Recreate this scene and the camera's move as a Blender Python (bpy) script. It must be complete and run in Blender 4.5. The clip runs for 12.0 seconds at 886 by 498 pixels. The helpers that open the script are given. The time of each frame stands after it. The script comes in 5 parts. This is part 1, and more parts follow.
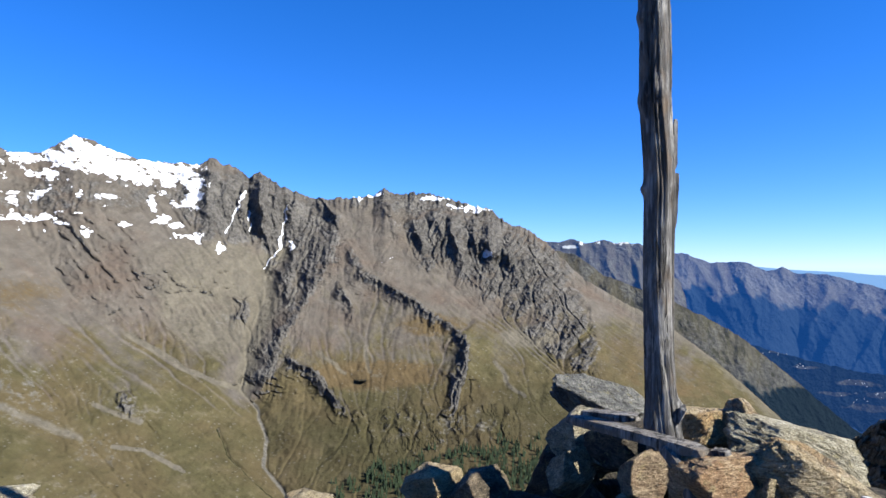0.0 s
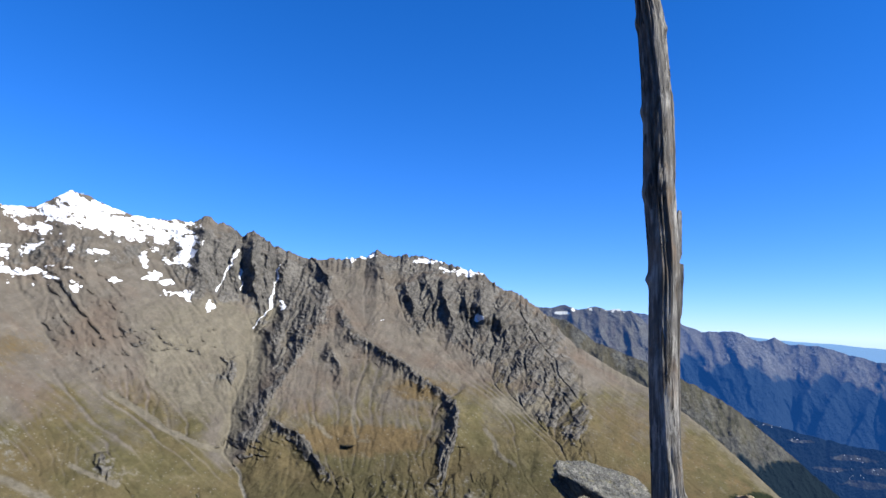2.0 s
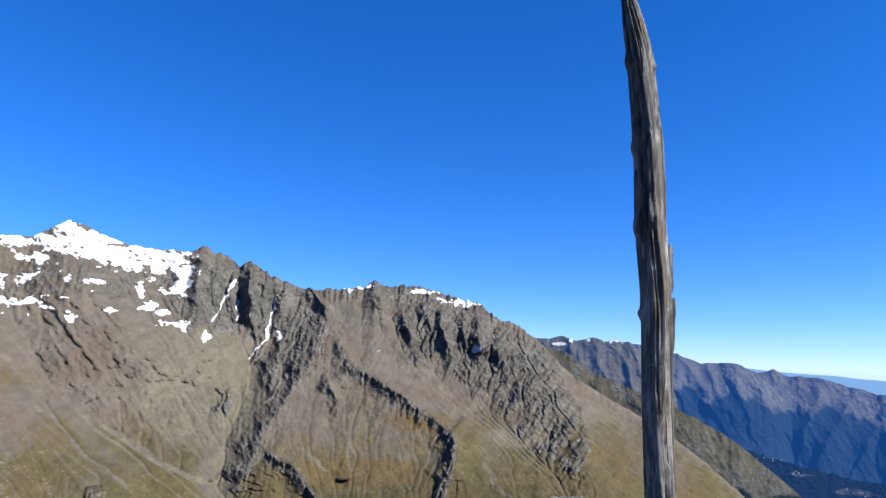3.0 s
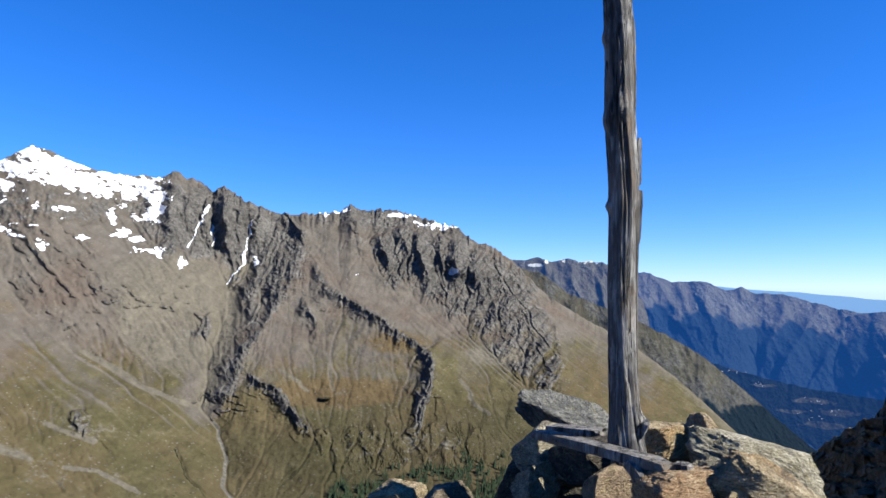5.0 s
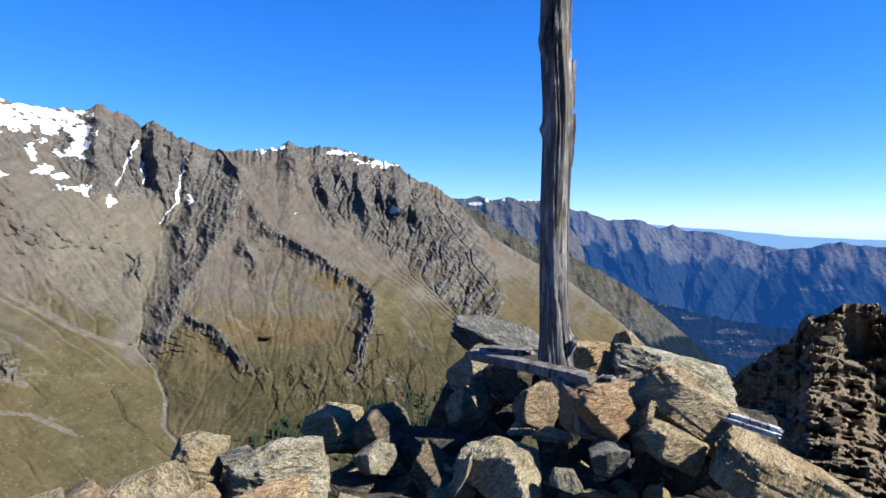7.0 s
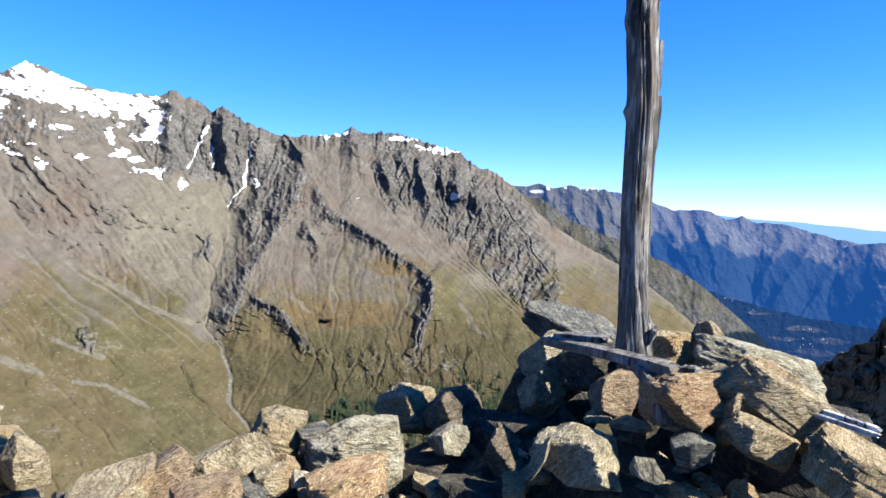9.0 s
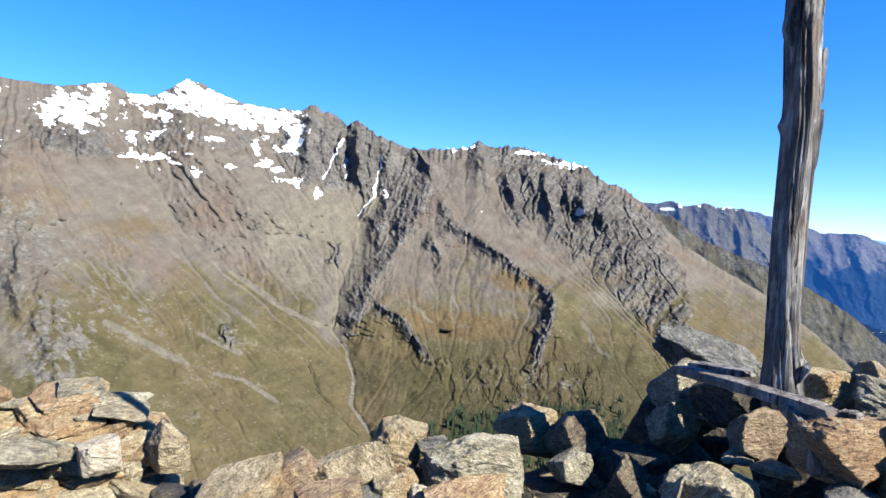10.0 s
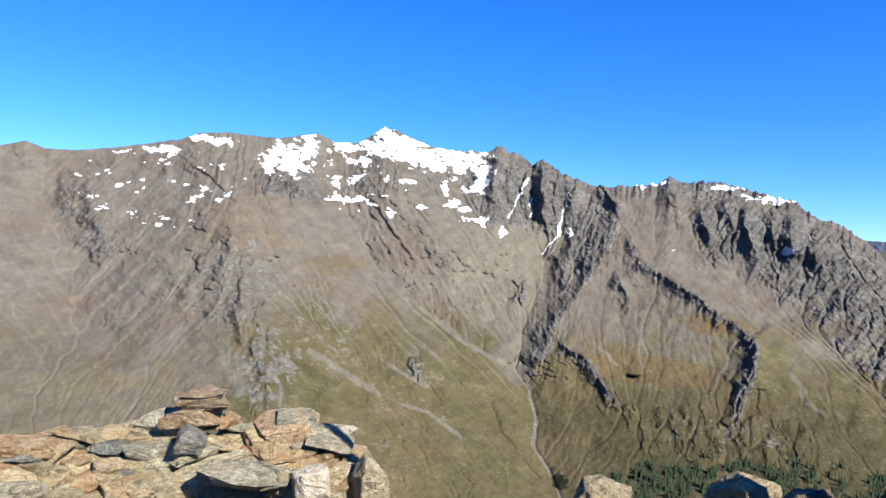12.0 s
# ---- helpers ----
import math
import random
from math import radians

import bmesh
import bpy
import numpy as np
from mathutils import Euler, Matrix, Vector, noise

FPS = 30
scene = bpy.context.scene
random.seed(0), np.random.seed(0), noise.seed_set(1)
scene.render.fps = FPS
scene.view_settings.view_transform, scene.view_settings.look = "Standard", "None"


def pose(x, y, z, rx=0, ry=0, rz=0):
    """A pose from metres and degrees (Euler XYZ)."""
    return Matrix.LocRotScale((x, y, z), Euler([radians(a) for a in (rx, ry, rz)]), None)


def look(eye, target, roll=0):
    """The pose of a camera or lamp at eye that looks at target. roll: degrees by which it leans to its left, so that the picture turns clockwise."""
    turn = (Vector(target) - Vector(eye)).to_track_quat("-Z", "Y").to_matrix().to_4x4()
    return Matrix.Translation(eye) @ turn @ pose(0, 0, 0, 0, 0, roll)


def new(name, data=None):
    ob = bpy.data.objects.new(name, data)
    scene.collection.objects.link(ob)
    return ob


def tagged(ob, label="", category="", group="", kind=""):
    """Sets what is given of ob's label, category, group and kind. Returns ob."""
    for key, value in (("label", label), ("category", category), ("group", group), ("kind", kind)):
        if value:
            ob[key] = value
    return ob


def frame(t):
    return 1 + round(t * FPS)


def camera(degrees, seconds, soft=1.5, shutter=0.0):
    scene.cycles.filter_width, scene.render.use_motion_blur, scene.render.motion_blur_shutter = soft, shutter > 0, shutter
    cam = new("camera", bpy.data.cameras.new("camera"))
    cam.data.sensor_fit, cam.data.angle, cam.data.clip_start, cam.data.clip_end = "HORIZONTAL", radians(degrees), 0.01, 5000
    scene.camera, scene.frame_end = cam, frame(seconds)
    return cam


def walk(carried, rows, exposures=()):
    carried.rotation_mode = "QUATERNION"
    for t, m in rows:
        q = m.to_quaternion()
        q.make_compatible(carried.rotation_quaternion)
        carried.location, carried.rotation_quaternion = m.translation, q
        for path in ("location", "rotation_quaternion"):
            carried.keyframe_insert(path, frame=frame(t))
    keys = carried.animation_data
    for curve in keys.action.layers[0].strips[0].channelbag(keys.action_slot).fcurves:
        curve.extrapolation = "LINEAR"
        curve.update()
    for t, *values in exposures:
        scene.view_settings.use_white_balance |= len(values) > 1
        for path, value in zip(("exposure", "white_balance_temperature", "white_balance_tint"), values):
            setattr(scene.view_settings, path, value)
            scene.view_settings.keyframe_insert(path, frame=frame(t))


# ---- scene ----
# The camera: seconds, x, y, z, yaw, pitch, roll.
cam = camera(67.49, 12.0)
PATH = [
    (0.0, 0.013, 0.003, 0.016, -0.00, 1.51, -0.00),
    (0.5, -0.034, 0.016, 0.019, 2.27, 1.63, -0.62),
    (1.0, -0.053, 0.023, 0.035, 2.18, 2.90, -0.55),
    (1.5, -0.044, 0.013, 0.067, 0.35, 5.12, -1.07),
    (2.0, -0.034, 0.009, 0.098, -0.76, 6.96, -1.26),
    (2.5, -0.018, 0.001, 0.125, -0.92, 9.44, -1.46),
    (3.0, -0.017, -0.005, 0.109, -0.99, 9.59, -1.32),
    (5.0, 0.010, 0.005, 0.004, -2.93, 3.00, -0.49),
    (5.5, 0.017, 0.005, -0.013, -4.03, 1.61, -0.34),
    (6.0, 0.028, 0.007, -0.027, -6.34, 0.47, -0.27),
    (6.5, 0.030, 0.011, -0.041, -6.91, -0.73, -0.43),
    (7.0, 0.038, 0.017, -0.053, -8.00, -2.27, -0.36),
    (7.2, 0.040, 0.014, -0.058, -8.56, -2.76, -0.41),
    (8.8, -0.007, 0.022, -0.071, -5.16, -3.45, -0.87),
    (9.0, -0.029, 0.031, -0.069, -2.84, -3.47, -1.30),
    (9.5, -0.049, 0.052, -0.067, 2.33, -3.29, -2.29),
    (10.0, -0.048, 0.075, -0.064, 7.81, -2.70, -2.96),
    (10.5, -0.044, 0.082, -0.045, 12.74, -1.75, -3.04),
    (11.0, -0.081, 0.081, -0.044, 15.24, -1.72, -2.67),
    (11.5, -0.115, 0.078, -0.043, 17.23, -1.54, -2.40),
    (12.0, -0.117, 0.073, -0.023, 23.64, -0.23, -3.17),
]
walk(cam, [(t, pose(x, y, z, 90 + p, r, w)) for t, x, y, z, w, p, r in PATH],
     exposures=[(0.0, 1.47), (3.0, 1.36), (7.2, 1.56), (9.5, 1.92), (10.5, 1.80), (12.0, 1.70)])

# ---- light: clear alpine morning, sun high on the right-hand side ----
SUN_AZ, SUN_EL = 112.5, 38.0
world = bpy.data.worlds.new("sky")
scene.world = world
world.use_nodes = True
wn = world.node_tree
sky = wn.nodes.new("ShaderNodeTexSky")
sky.sky_type = "NISHITA"
sky.sun_disc = False
sky.sun_elevation, sky.sun_rotation = radians(SUN_EL), radians(SUN_AZ)
sky.altitude, sky.air_density, sky.dust_density, sky.ozone_density = 3000, 1.0, 0.0, 3.0
deep = wn.nodes.new("ShaderNodeHueSaturation")
deep.inputs["Saturation"].default_value = 1.19
blue = wn.nodes.new("ShaderNodeMix")
blue.data_type, blue.blend_type = "RGBA", "MULTIPLY"
blue.inputs[0].default_value = 1.0
blue.inputs[7].default_value = (0.78, 0.92, 1.36, 1)
even = wn.nodes.new("ShaderNodeGamma")
even.inputs[1].default_value = 0.9
wn.links.new(sky.outputs[0], even.inputs[0])
wn.links.new(even.outputs[0], blue.inputs[6])
wn.links.new(blue.outputs[2], deep.inputs["Color"])
wn.links.new(deep.outputs[0], wn.nodes["Background"].inputs[0])
wn.nodes["Background"].inputs[1].default_value = 0.074
sun = new("sun", bpy.data.lights.new("sun", "SUN"))
sun.data.energy, sun.data.angle, sun.data.color = 5.0, radians(0.53), (1.0, 0.98, 0.915)
sa, se = radians(SUN_AZ), radians(SUN_EL)
sun.matrix_world = look((0, 0, 30), (-math.sin(sa) * math.cos(se), -math.cos(sa) * math.cos(se), 30 - math.sin(se)))


# ---- materials ----
class Nodes:
    """Short hand for building a node material."""

    def __init__(self, name, rough=0.85):
        self.m = bpy.data.materials.new(name)
        self.m.use_nodes = True
        self.t = self.m.node_tree
        self.bsdf = self.t.nodes["Principled BSDF"]
        self.bsdf.inputs["Roughness"].default_value = rough
        self.bsdf.inputs["Specular IOR Level"].default_value = 0.25
        self.co = self.t.nodes.new("ShaderNodeTexCoord").outputs["Object"]

    def put(self, sock, v):
        if hasattr(v, "is_output"):
            self.t.links.new(v, sock)
        else:
            sock.default_value = (*v, 1) if isinstance(v, tuple) and len(v) == 3 and sock.type == "RGBA" else v

    def mapped(self, scale, src=None):
        n = self.t.nodes.new("ShaderNodeMapping")
        self.put(n.inputs["Vector"], src or self.co)
        n.inputs["Scale"].default_value = scale
        return n.outputs[0]

    def noise(self, scale, detail=6, rough=0.6, vec=None, dist=0.0):
        n = self.t.nodes.new("ShaderNodeTexNoise")
        self.put(n.inputs["Vector"], vec or self.co)
        n.inputs["Scale"].default_value, n.inputs["Detail"].default_value = scale, detail
        n.inputs["Roughness"].default_value, n.inputs["Distortion"].default_value = rough, dist
        return n.outputs["Fac"]

    def cells(self, scale, vec=None, out="Distance", feature="F1"):
        n = self.t.nodes.new("ShaderNodeTexVoronoi")
        n.feature = feature
        self.put(n.inputs["Vector"], vec or self.co)
        n.inputs["Scale"].default_value = scale
        return n.outputs[out]

    def ramp(self, fac, *stops):
        n = self.t.nodes.new("ShaderNodeValToRGB")
        self.put(n.inputs[0], fac)
        e = n.color_ramp.elements
        while len(e) < len(stops):
            e.new(0.5)
        for k, (p, c) in zip(e, stops):
            k.position = p
            k.color = (c, c, c, 1) if not isinstance(c, tuple) else (*c, 1)
        return n.outputs[0]

    def mix(self, fac, a, b, mode="MIX"):
        n = self.t.nodes.new("ShaderNodeMix")
        n.data_type, n.blend_type = "RGBA", mode
        self.put(n.inputs[0], fac)
        self.put(n.inputs[6], a)
        self.put(n.inputs[7], b)
        return n.outputs[2]

    def math(self, op, a, b=0.0, clamp=False):
        n = self.t.nodes.new("ShaderNodeMath")
        n.operation, n.use_clamp = op, clamp
        self.put(n.inputs[0], a)
        self.put(n.inputs[1], b)
        return n.outputs[0]

    def attr(self, name):
        n = self.t.nodes.new("ShaderNodeAttribute")
        n.attribute_name = name
        return n

    def split(self, col):
        n = self.t.nodes.new("ShaderNodeSeparateColor")
        self.put(n.inputs[0], col)
        return n.outputs

    def random(self):
        return self.t.nodes.new("ShaderNodeObjectInfo").outputs["Random"]

    def done(self, colour, bump=None, strength=0.5, distance=0.01, rough=None):
        self.put(self.bsdf.inputs["Base Color"], colour)
        if rough is not None:
            self.put(self.bsdf.inputs["Roughness"], rough)
        if bump is not None:
            n = self.t.nodes.new("ShaderNodeBump")
            n.inputs["Strength"].default_value, n.inputs["Distance"].default_value = strength, distance
            self.put(n.inputs["Height"], bump)
            self.t.links.new(n.outputs[0], self.bsdf.inputs["Normal"])
        return self.m


def stone_material(name, dark, mid, pale, rust, rust_from=0.55):
    """Foliated gneiss and mica schist: gritty streaks that run with the grain, speckle, lichen and rust stains."""
    n = Nodes(name, 0.82)
    shift = n.t.nodes.new("ShaderNodeVectorMath")
    shift.operation = "ADD"
    n.put(shift.inputs[0], n.t.nodes.new("ShaderNodeNewGeometry").outputs["Position"])
    n.put(shift.inputs[1], n.math("MULTIPLY", n.random(), 37.0))
    spin = n.t.nodes.new("ShaderNodeVectorRotate")
    spin.inputs["Axis"].default_value = (0.35, 0.85, 0.25)
    n.put(spin.inputs["Vector"], shift.outputs[0])
    n.put(spin.inputs["Angle"], n.math("MULTIPLY", n.math("SUBTRACT", n.random(), 0.5), 2.4))
    co = spin.outputs[0]
    bands = n.noise(1.0, 6, 0.7, n.mapped((11, 11, 48), co), 1.0)
    fibre = n.noise(1.0, 5, 0.75, n.mapped((42, 42, 150), co), 0.6)
    mott = n.noise(11, 8, 0.7, co, 0.5)
    grain = n.noise(170, 4, 0.8, co)
    chip = n.cells(38, n.mapped((1, 1, 2.2), co))
    big = n.noise(4.5, 5, 0.65, co, 0.8)
    tone = n.math("ADD", n.math("MULTIPLY", bands, 0.3), n.math("ADD", n.math("MULTIPLY", mott, 0.45), n.math("MULTIPLY", fibre, 0.25)))
    col = n.ramp(tone, (0.40, dark), (0.49, mid), (0.58, pale))
    col = n.mix(n.ramp(big, (rust_from, 0.0), (rust_from + 0.12, 0.85)), col, n.mix(n.noise(30, 5, 0.7, co), rust, mid))
    col = n.mix(n.ramp(n.noise(21, 7, 0.75, co), (0.56, 0.0), (0.63, 0.6)), col, (0.34, 0.30, 0.15))
    col = n.mix(n.ramp(n.noise(9, 6, 0.75, co), (0.56, 0.0), (0.66, 0.5)), col, pale)
    col = n.mix(n.ramp(n.noise(55, 5, 0.78, co), (0.58, 0.0), (0.66, 0.75)), col, (0.035, 0.033, 0.03))
    col = n.mix(0.75, col, n.ramp(grain, (0.3, 0.16), (0.7, 0.92)), "OVERLAY")
    col = n.mix(0.3, col, n.ramp(fibre, (0.36, 0.2), (0.62, 0.82)), "OVERLAY")
    var = n.ramp(n.random(), (0.0, (0.54, 0.53, 0.51)), (0.5, (0.68, 0.645, 0.60)), (1.0, (0.78, 0.70, 0.60)))
    col = n.mix(1.0, col, var, "MULTIPLY")
    seam = n.ramp(n.noise(1.0, 5, 0.6, n.mapped((6, 6, 36), co), 0.9), (0.36, 1.0), (0.40, 0.0))
    col = n.mix(n.math("MULTIPLY", seam, 0.5), col, (0.03, 0.027, 0.022))
    h = n.math("ADD", n.math("ADD", n.math("MULTIPLY", bands, 1.0), n.math("MULTIPLY", grain, 0.5)), n.math("ADD", n.math("MULTIPLY", fibre, 0.6), n.math("MULTIPLY", chip, 0.5)))
    h = n.math("SUBTRACT", n.math("ADD", h, n.math("MULTIPLY", mott, 2.2)), n.math("MULTIPLY", seam, 1.2))
    return n.done(col, h, 1.0, 0.022)


GREY_STONE = stone_material("grey_gneiss", (0.105, 0.097, 0.072), (0.275, 0.252, 0.182), (0.515, 0.480, 0.360), (0.347, 0.252, 0.134), 0.53)
TAN_STONE = stone_material("tan_gneiss", (0.150, 0.120, 0.074), (0.345, 0.285, 0.176), (0.56, 0.48, 0.325), (0.385, 0.225, 0.085), 0.50)
RUST_STONE = stone_material("rusty_gneiss", (0.168, 0.110, 0.062), (0.347, 0.233, 0.125), (0.482, 0.386, 0.246), (0.325, 0.151, 0.058), 0.50)
RED_STONE = stone_material("red_brown_schist", (0.112, 0.084, 0.056), (0.252, 0.190, 0.125), (0.414, 0.336, 0.230), (0.263, 0.134, 0.062), 0.54)
SLATE_STONE = stone_material("blue_grey_schist", (0.076, 0.076, 0.067), (0.168, 0.167, 0.148), (0.325, 0.319, 0.280), (0.258, 0.196, 0.112), 0.60)
WHITE_STONE = stone_material("pale_quartz", (0.381, 0.314, 0.213), (0.560, 0.493, 0.370), (0.717, 0.650, 0.526), (0.538, 0.370, 0.179), 0.55)
PALE_STONE = stone_material("pale_speckled_gneiss", (0.135, 0.122, 0.088), (0.345, 0.318, 0.225), (0.60, 0.565, 0.43), (0.40, 0.31, 0.16), 0.58)
ORANGE_STONE = stone_material("orange_stained_gneiss", (0.16, 0.108, 0.066), (0.36, 0.250, 0.145), (0.58, 0.47, 0.31), (0.36, 0.19, 0.085), 0.50)
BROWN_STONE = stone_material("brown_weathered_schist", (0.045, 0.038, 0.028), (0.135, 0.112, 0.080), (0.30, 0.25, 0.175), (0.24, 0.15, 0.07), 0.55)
# near-black base colour stands in for deep shade between stones; also on outcrop fragments
SHADE_DARK_STONE = stone_material("shade_dark_schist", (0.022, 0.020, 0.017), (0.055, 0.048, 0.038), (0.15, 0.128, 0.095), (0.17, 0.115, 0.06), 0.60)


def wood_material(name, dark, mid, pale, tan):
    """Old silver-grey weathered timber, split along the grain."""
    n = Nodes(name, 0.78)
    wav = n.noise(1.0, 3, 0.5, n.mapped((4, 4, 3.5)))
    warp = n.t.nodes.new("ShaderNodeVectorMath")
    warp.operation = "ADD"
    n.put(warp.inputs[0], n.co)
    n.put(warp.inputs[1], n.math("MULTIPLY", n.math("SUBTRACT", wav, 0.5), 0.06))
    co = warp.outputs[0]
    fibre = n.noise(1.0, 7, 0.7, n.mapped((80, 80, 4.5), co), 0.3)
    crack = n.noise(1.0, 5, 0.65, n.mapped((26, 26, 2.4), co), 0.8)
    blot = n.noise(1.0, 6, 0.65, n.mapped((11, 11, 5), co), 0.5)
    col = n.ramp(n.math("ADD", n.math("MULTIPLY", fibre, 0.5), n.math("MULTIPLY", blot, 0.5)), (0.36, dark), (0.5, mid), (0.64, pale))
    col = n.mix(n.ramp(n.noise(1.0, 4, 0.6, n.mapped((8, 8, 3.0), co)), (0.54, 0.0), (0.68, 0.75)), col, tan)
    slit = n.ramp(crack, (0.395, 1.0), (0.44, 0.0))
    col = n.mix(n.math("MULTIPLY", slit, 0.85), col, (0.018, 0.016, 0.014))
    h = n.math("SUBTRACT", n.math("ADD", fibre, n.math("MULTIPLY", blot, 0.8)), n.math("MULTIPLY", slit, 1.3))
    return n.done(col, h, 1.0, 0.008)


POLE_WOOD = wood_material("weathered_pole_wood", (0.020, 0.018, 0.016), (0.090, 0.084, 0.076), (0.30, 0.288, 0.265), (0.11, 0.072, 0.042))
PLANK_WOOD = wood_material("weathered_plank_wood", (0.034, 0.031, 0.027), (0.115, 0.104, 0.090), (0.28, 0.265, 0.24), (0.13, 0.096, 0.062))
BLEACHED_WOOD = wood_material("bleached_board_wood", (0.16, 0.155, 0.15), (0.36, 0.355, 0.34), (0.62, 0.615, 0.60), (0.34, 0.31, 0.26))


def terrain_material(name, haze=None):
    """Alpine slopes; the zones (snow, rock, grass, scree) come with the ground, the fine break-up from here; haze tints
    the colour and adds a glow.
    """
    n = Nodes(name, 0.95)
    n.bsdf.inputs["Specular IOR Level"].default_value = 0.05
    z = n.split(n.attr("zones").outputs["Color"])
    snow, rock, grass = z[0], z[1], z[2]
    scree = n.attr("zones").outputs["Alpha"]
    fine = n.noise(0.05, 8, 0.7)
    mid = n.noise(0.012, 6, 0.62)
    wide = n.noise(0.0032, 5, 0.6)
    flow = n.noise(1.0, 6, 0.65, n.mapped((0.03, 0.006, 0.01)), 0.6)
    earth = n.ramp(n.math("ADD", n.math("MULTIPLY", mid, 0.55), n.math("MULTIPLY", flow, 0.45)),
                   (0.30, (0.158, 0.137, 0.113)), (0.5, (0.210, 0.185, 0.156)), (0.70, (0.272, 0.246, 0.212)))
    rust = n.ramp(wide, (0.5, 0.0), (0.66, 0.6))
    earth = n.mix(rust, earth, (0.205, 0.152, 0.118))
    turf = n.ramp(n.math("ADD", n.math("MULTIPLY", mid, 0.6), n.math("MULTIPLY", fine, 0.4)),
                  (0.35, (0.100, 0.090, 0.043)), (0.52, (0.152, 0.135, 0.068)), (0.66, (0.220, 0.186, 0.110)))
    turf = n.mix(n.ramp(wide, (0.42, 0.0), (0.6, 0.55)), turf, (0.200, 0.150, 0.083))
    gravel = n.ramp(n.math("ADD", n.math("MULTIPLY", flow, 0.5), n.math("MULTIPLY", fine, 0.5)),
                    (0.35, (0.19, 0.168, 0.128)), (0.65, (0.29, 0.262, 0.205)))
    crag = n.ramp(n.math("ADD", n.math("MULTIPLY", fine, 0.6), n.math("MULTIPLY", mid, 0.4)),
                  (0.37, (0.085, 0.081, 0.077)), (0.48, (0.185, 0.174, 0.160)), (0.61, (0.33, 0.31, 0.28)))
    jag = n.math("MULTIPLY", n.math("SUBTRACT", n.math("ADD", n.math("MULTIPLY", fine, 0.6), n.math("MULTIPLY", mid, 0.6)), 0.6), 1.6)

    def edge(mask, lo, hi, j=1.0):
        return n.ramp(n.math("ADD", mask, n.math("MULTIPLY", jag, j)), (lo, 0.0), (hi, 1.0))

    col = n.mix(edge(grass, 0.3, 0.7, 0.6), earth, turf)
    if not haze:
        col = n.mix(edge(n.attr("warm").outputs["Fac"], 0.3, 0.75), col, n.mix(fine, (0.14, 0.10, 0.05), (0.235, 0.175, 0.095)))
    col = n.mix(edge(scree, 0.36, 0.66, 0.5), col, gravel)
    # scattered pale boulders and slabs in the turf
    spots = n.math("MULTIPLY", n.ramp(n.cells(0.06), (0.12, 1.0), (0.24, 0.0)), n.ramp(n.noise(0.02, 5, 0.7), (0.47, 0.0), (0.53, 1.0)))
    col = n.mix(n.math("MULTIPLY", spots, 0.8), col, (0.30, 0.275, 0.235))
    shrubs = n.math("MULTIPLY", n.ramp(n.cells(0.047), (0.10, 1.0), (0.2, 0.0)), n.ramp(n.noise(0.011, 5, 0.7), (0.50, 0.0), (0.58, 1.0)))
    col = n.mix(n.math("MULTIPLY", n.math("MULTIPLY", shrubs, grass), 0.8), col, (0.055, 0.055, 0.026))
    if not haze:
        streak = n.attr("tint").outputs["Fac"]
        col = n.mix(0.6, col, n.ramp(streak, (0.2, (0.30, 0.30, 0.30)), (0.5, (0.5, 0.5, 0.5)), (0.8, (0.74, 0.73, 0.71))), "OVERLAY")
    col = n.mix(edge(rock, 0.42, 0.6), col, crag)
    if not haze:
        slab = n.ramp(n.math("ADD", n.math("MULTIPLY", fine, 0.7), n.math("MULTIPLY", n.noise(0.11, 4, 0.7), 0.3)), (0.36, (0.12, 0.112, 0.098)), (0.5, (0.215, 0.20, 0.17)), (0.62, (0.34, 0.32, 0.275)))
        col = n.mix(edge(n.attr("slab").outputs["Fac"], 0.36, 0.66, 1.1), col, slab)
    col = n.mix(edge(snow, 0.44, 0.5, 0.7), col, (0.76, 0.77, 0.80))
    h = n.math("ADD", n.math("MULTIPLY", fine, 5.0), n.math("MULTIPLY", n.noise(0.16, 5, 0.7), 2.0))
    facet = n.math("ADD", n.math("MULTIPLY", n.cells(0.028, n.mapped((1, 0.6, 0.8))), 9.0), n.math("MULTIPLY", n.cells(0.075, n.mapped((1, 0.6, 0.8))), 4.0))
    h = n.math("ADD", n.math("MULTIPLY", h, n.math("ADD", n.math("MULTIPLY", rock, 1.0), 0.42)), n.math("MULTIPLY", facet, n.math("ADD", rock, 0.03)))
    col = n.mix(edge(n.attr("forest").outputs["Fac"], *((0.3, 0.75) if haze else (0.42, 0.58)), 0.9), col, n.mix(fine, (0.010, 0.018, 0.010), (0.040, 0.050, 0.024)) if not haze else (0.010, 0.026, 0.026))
    col = n.mix(1.0, col, n.mix(edge(snow, 0.44, 0.5, 0.7), (0.375, 0.372, 0.362), (0.80, 0.80, 0.80)), "MULTIPLY")
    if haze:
        # air haze painted in: darkened, blued base colour plus a blue glow
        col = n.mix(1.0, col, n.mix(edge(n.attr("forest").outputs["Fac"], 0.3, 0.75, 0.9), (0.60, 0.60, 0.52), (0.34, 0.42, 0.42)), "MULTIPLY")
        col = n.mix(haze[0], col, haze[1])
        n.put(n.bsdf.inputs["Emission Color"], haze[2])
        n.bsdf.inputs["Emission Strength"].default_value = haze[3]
    return n.done(col, h, 0.8, 3.0)


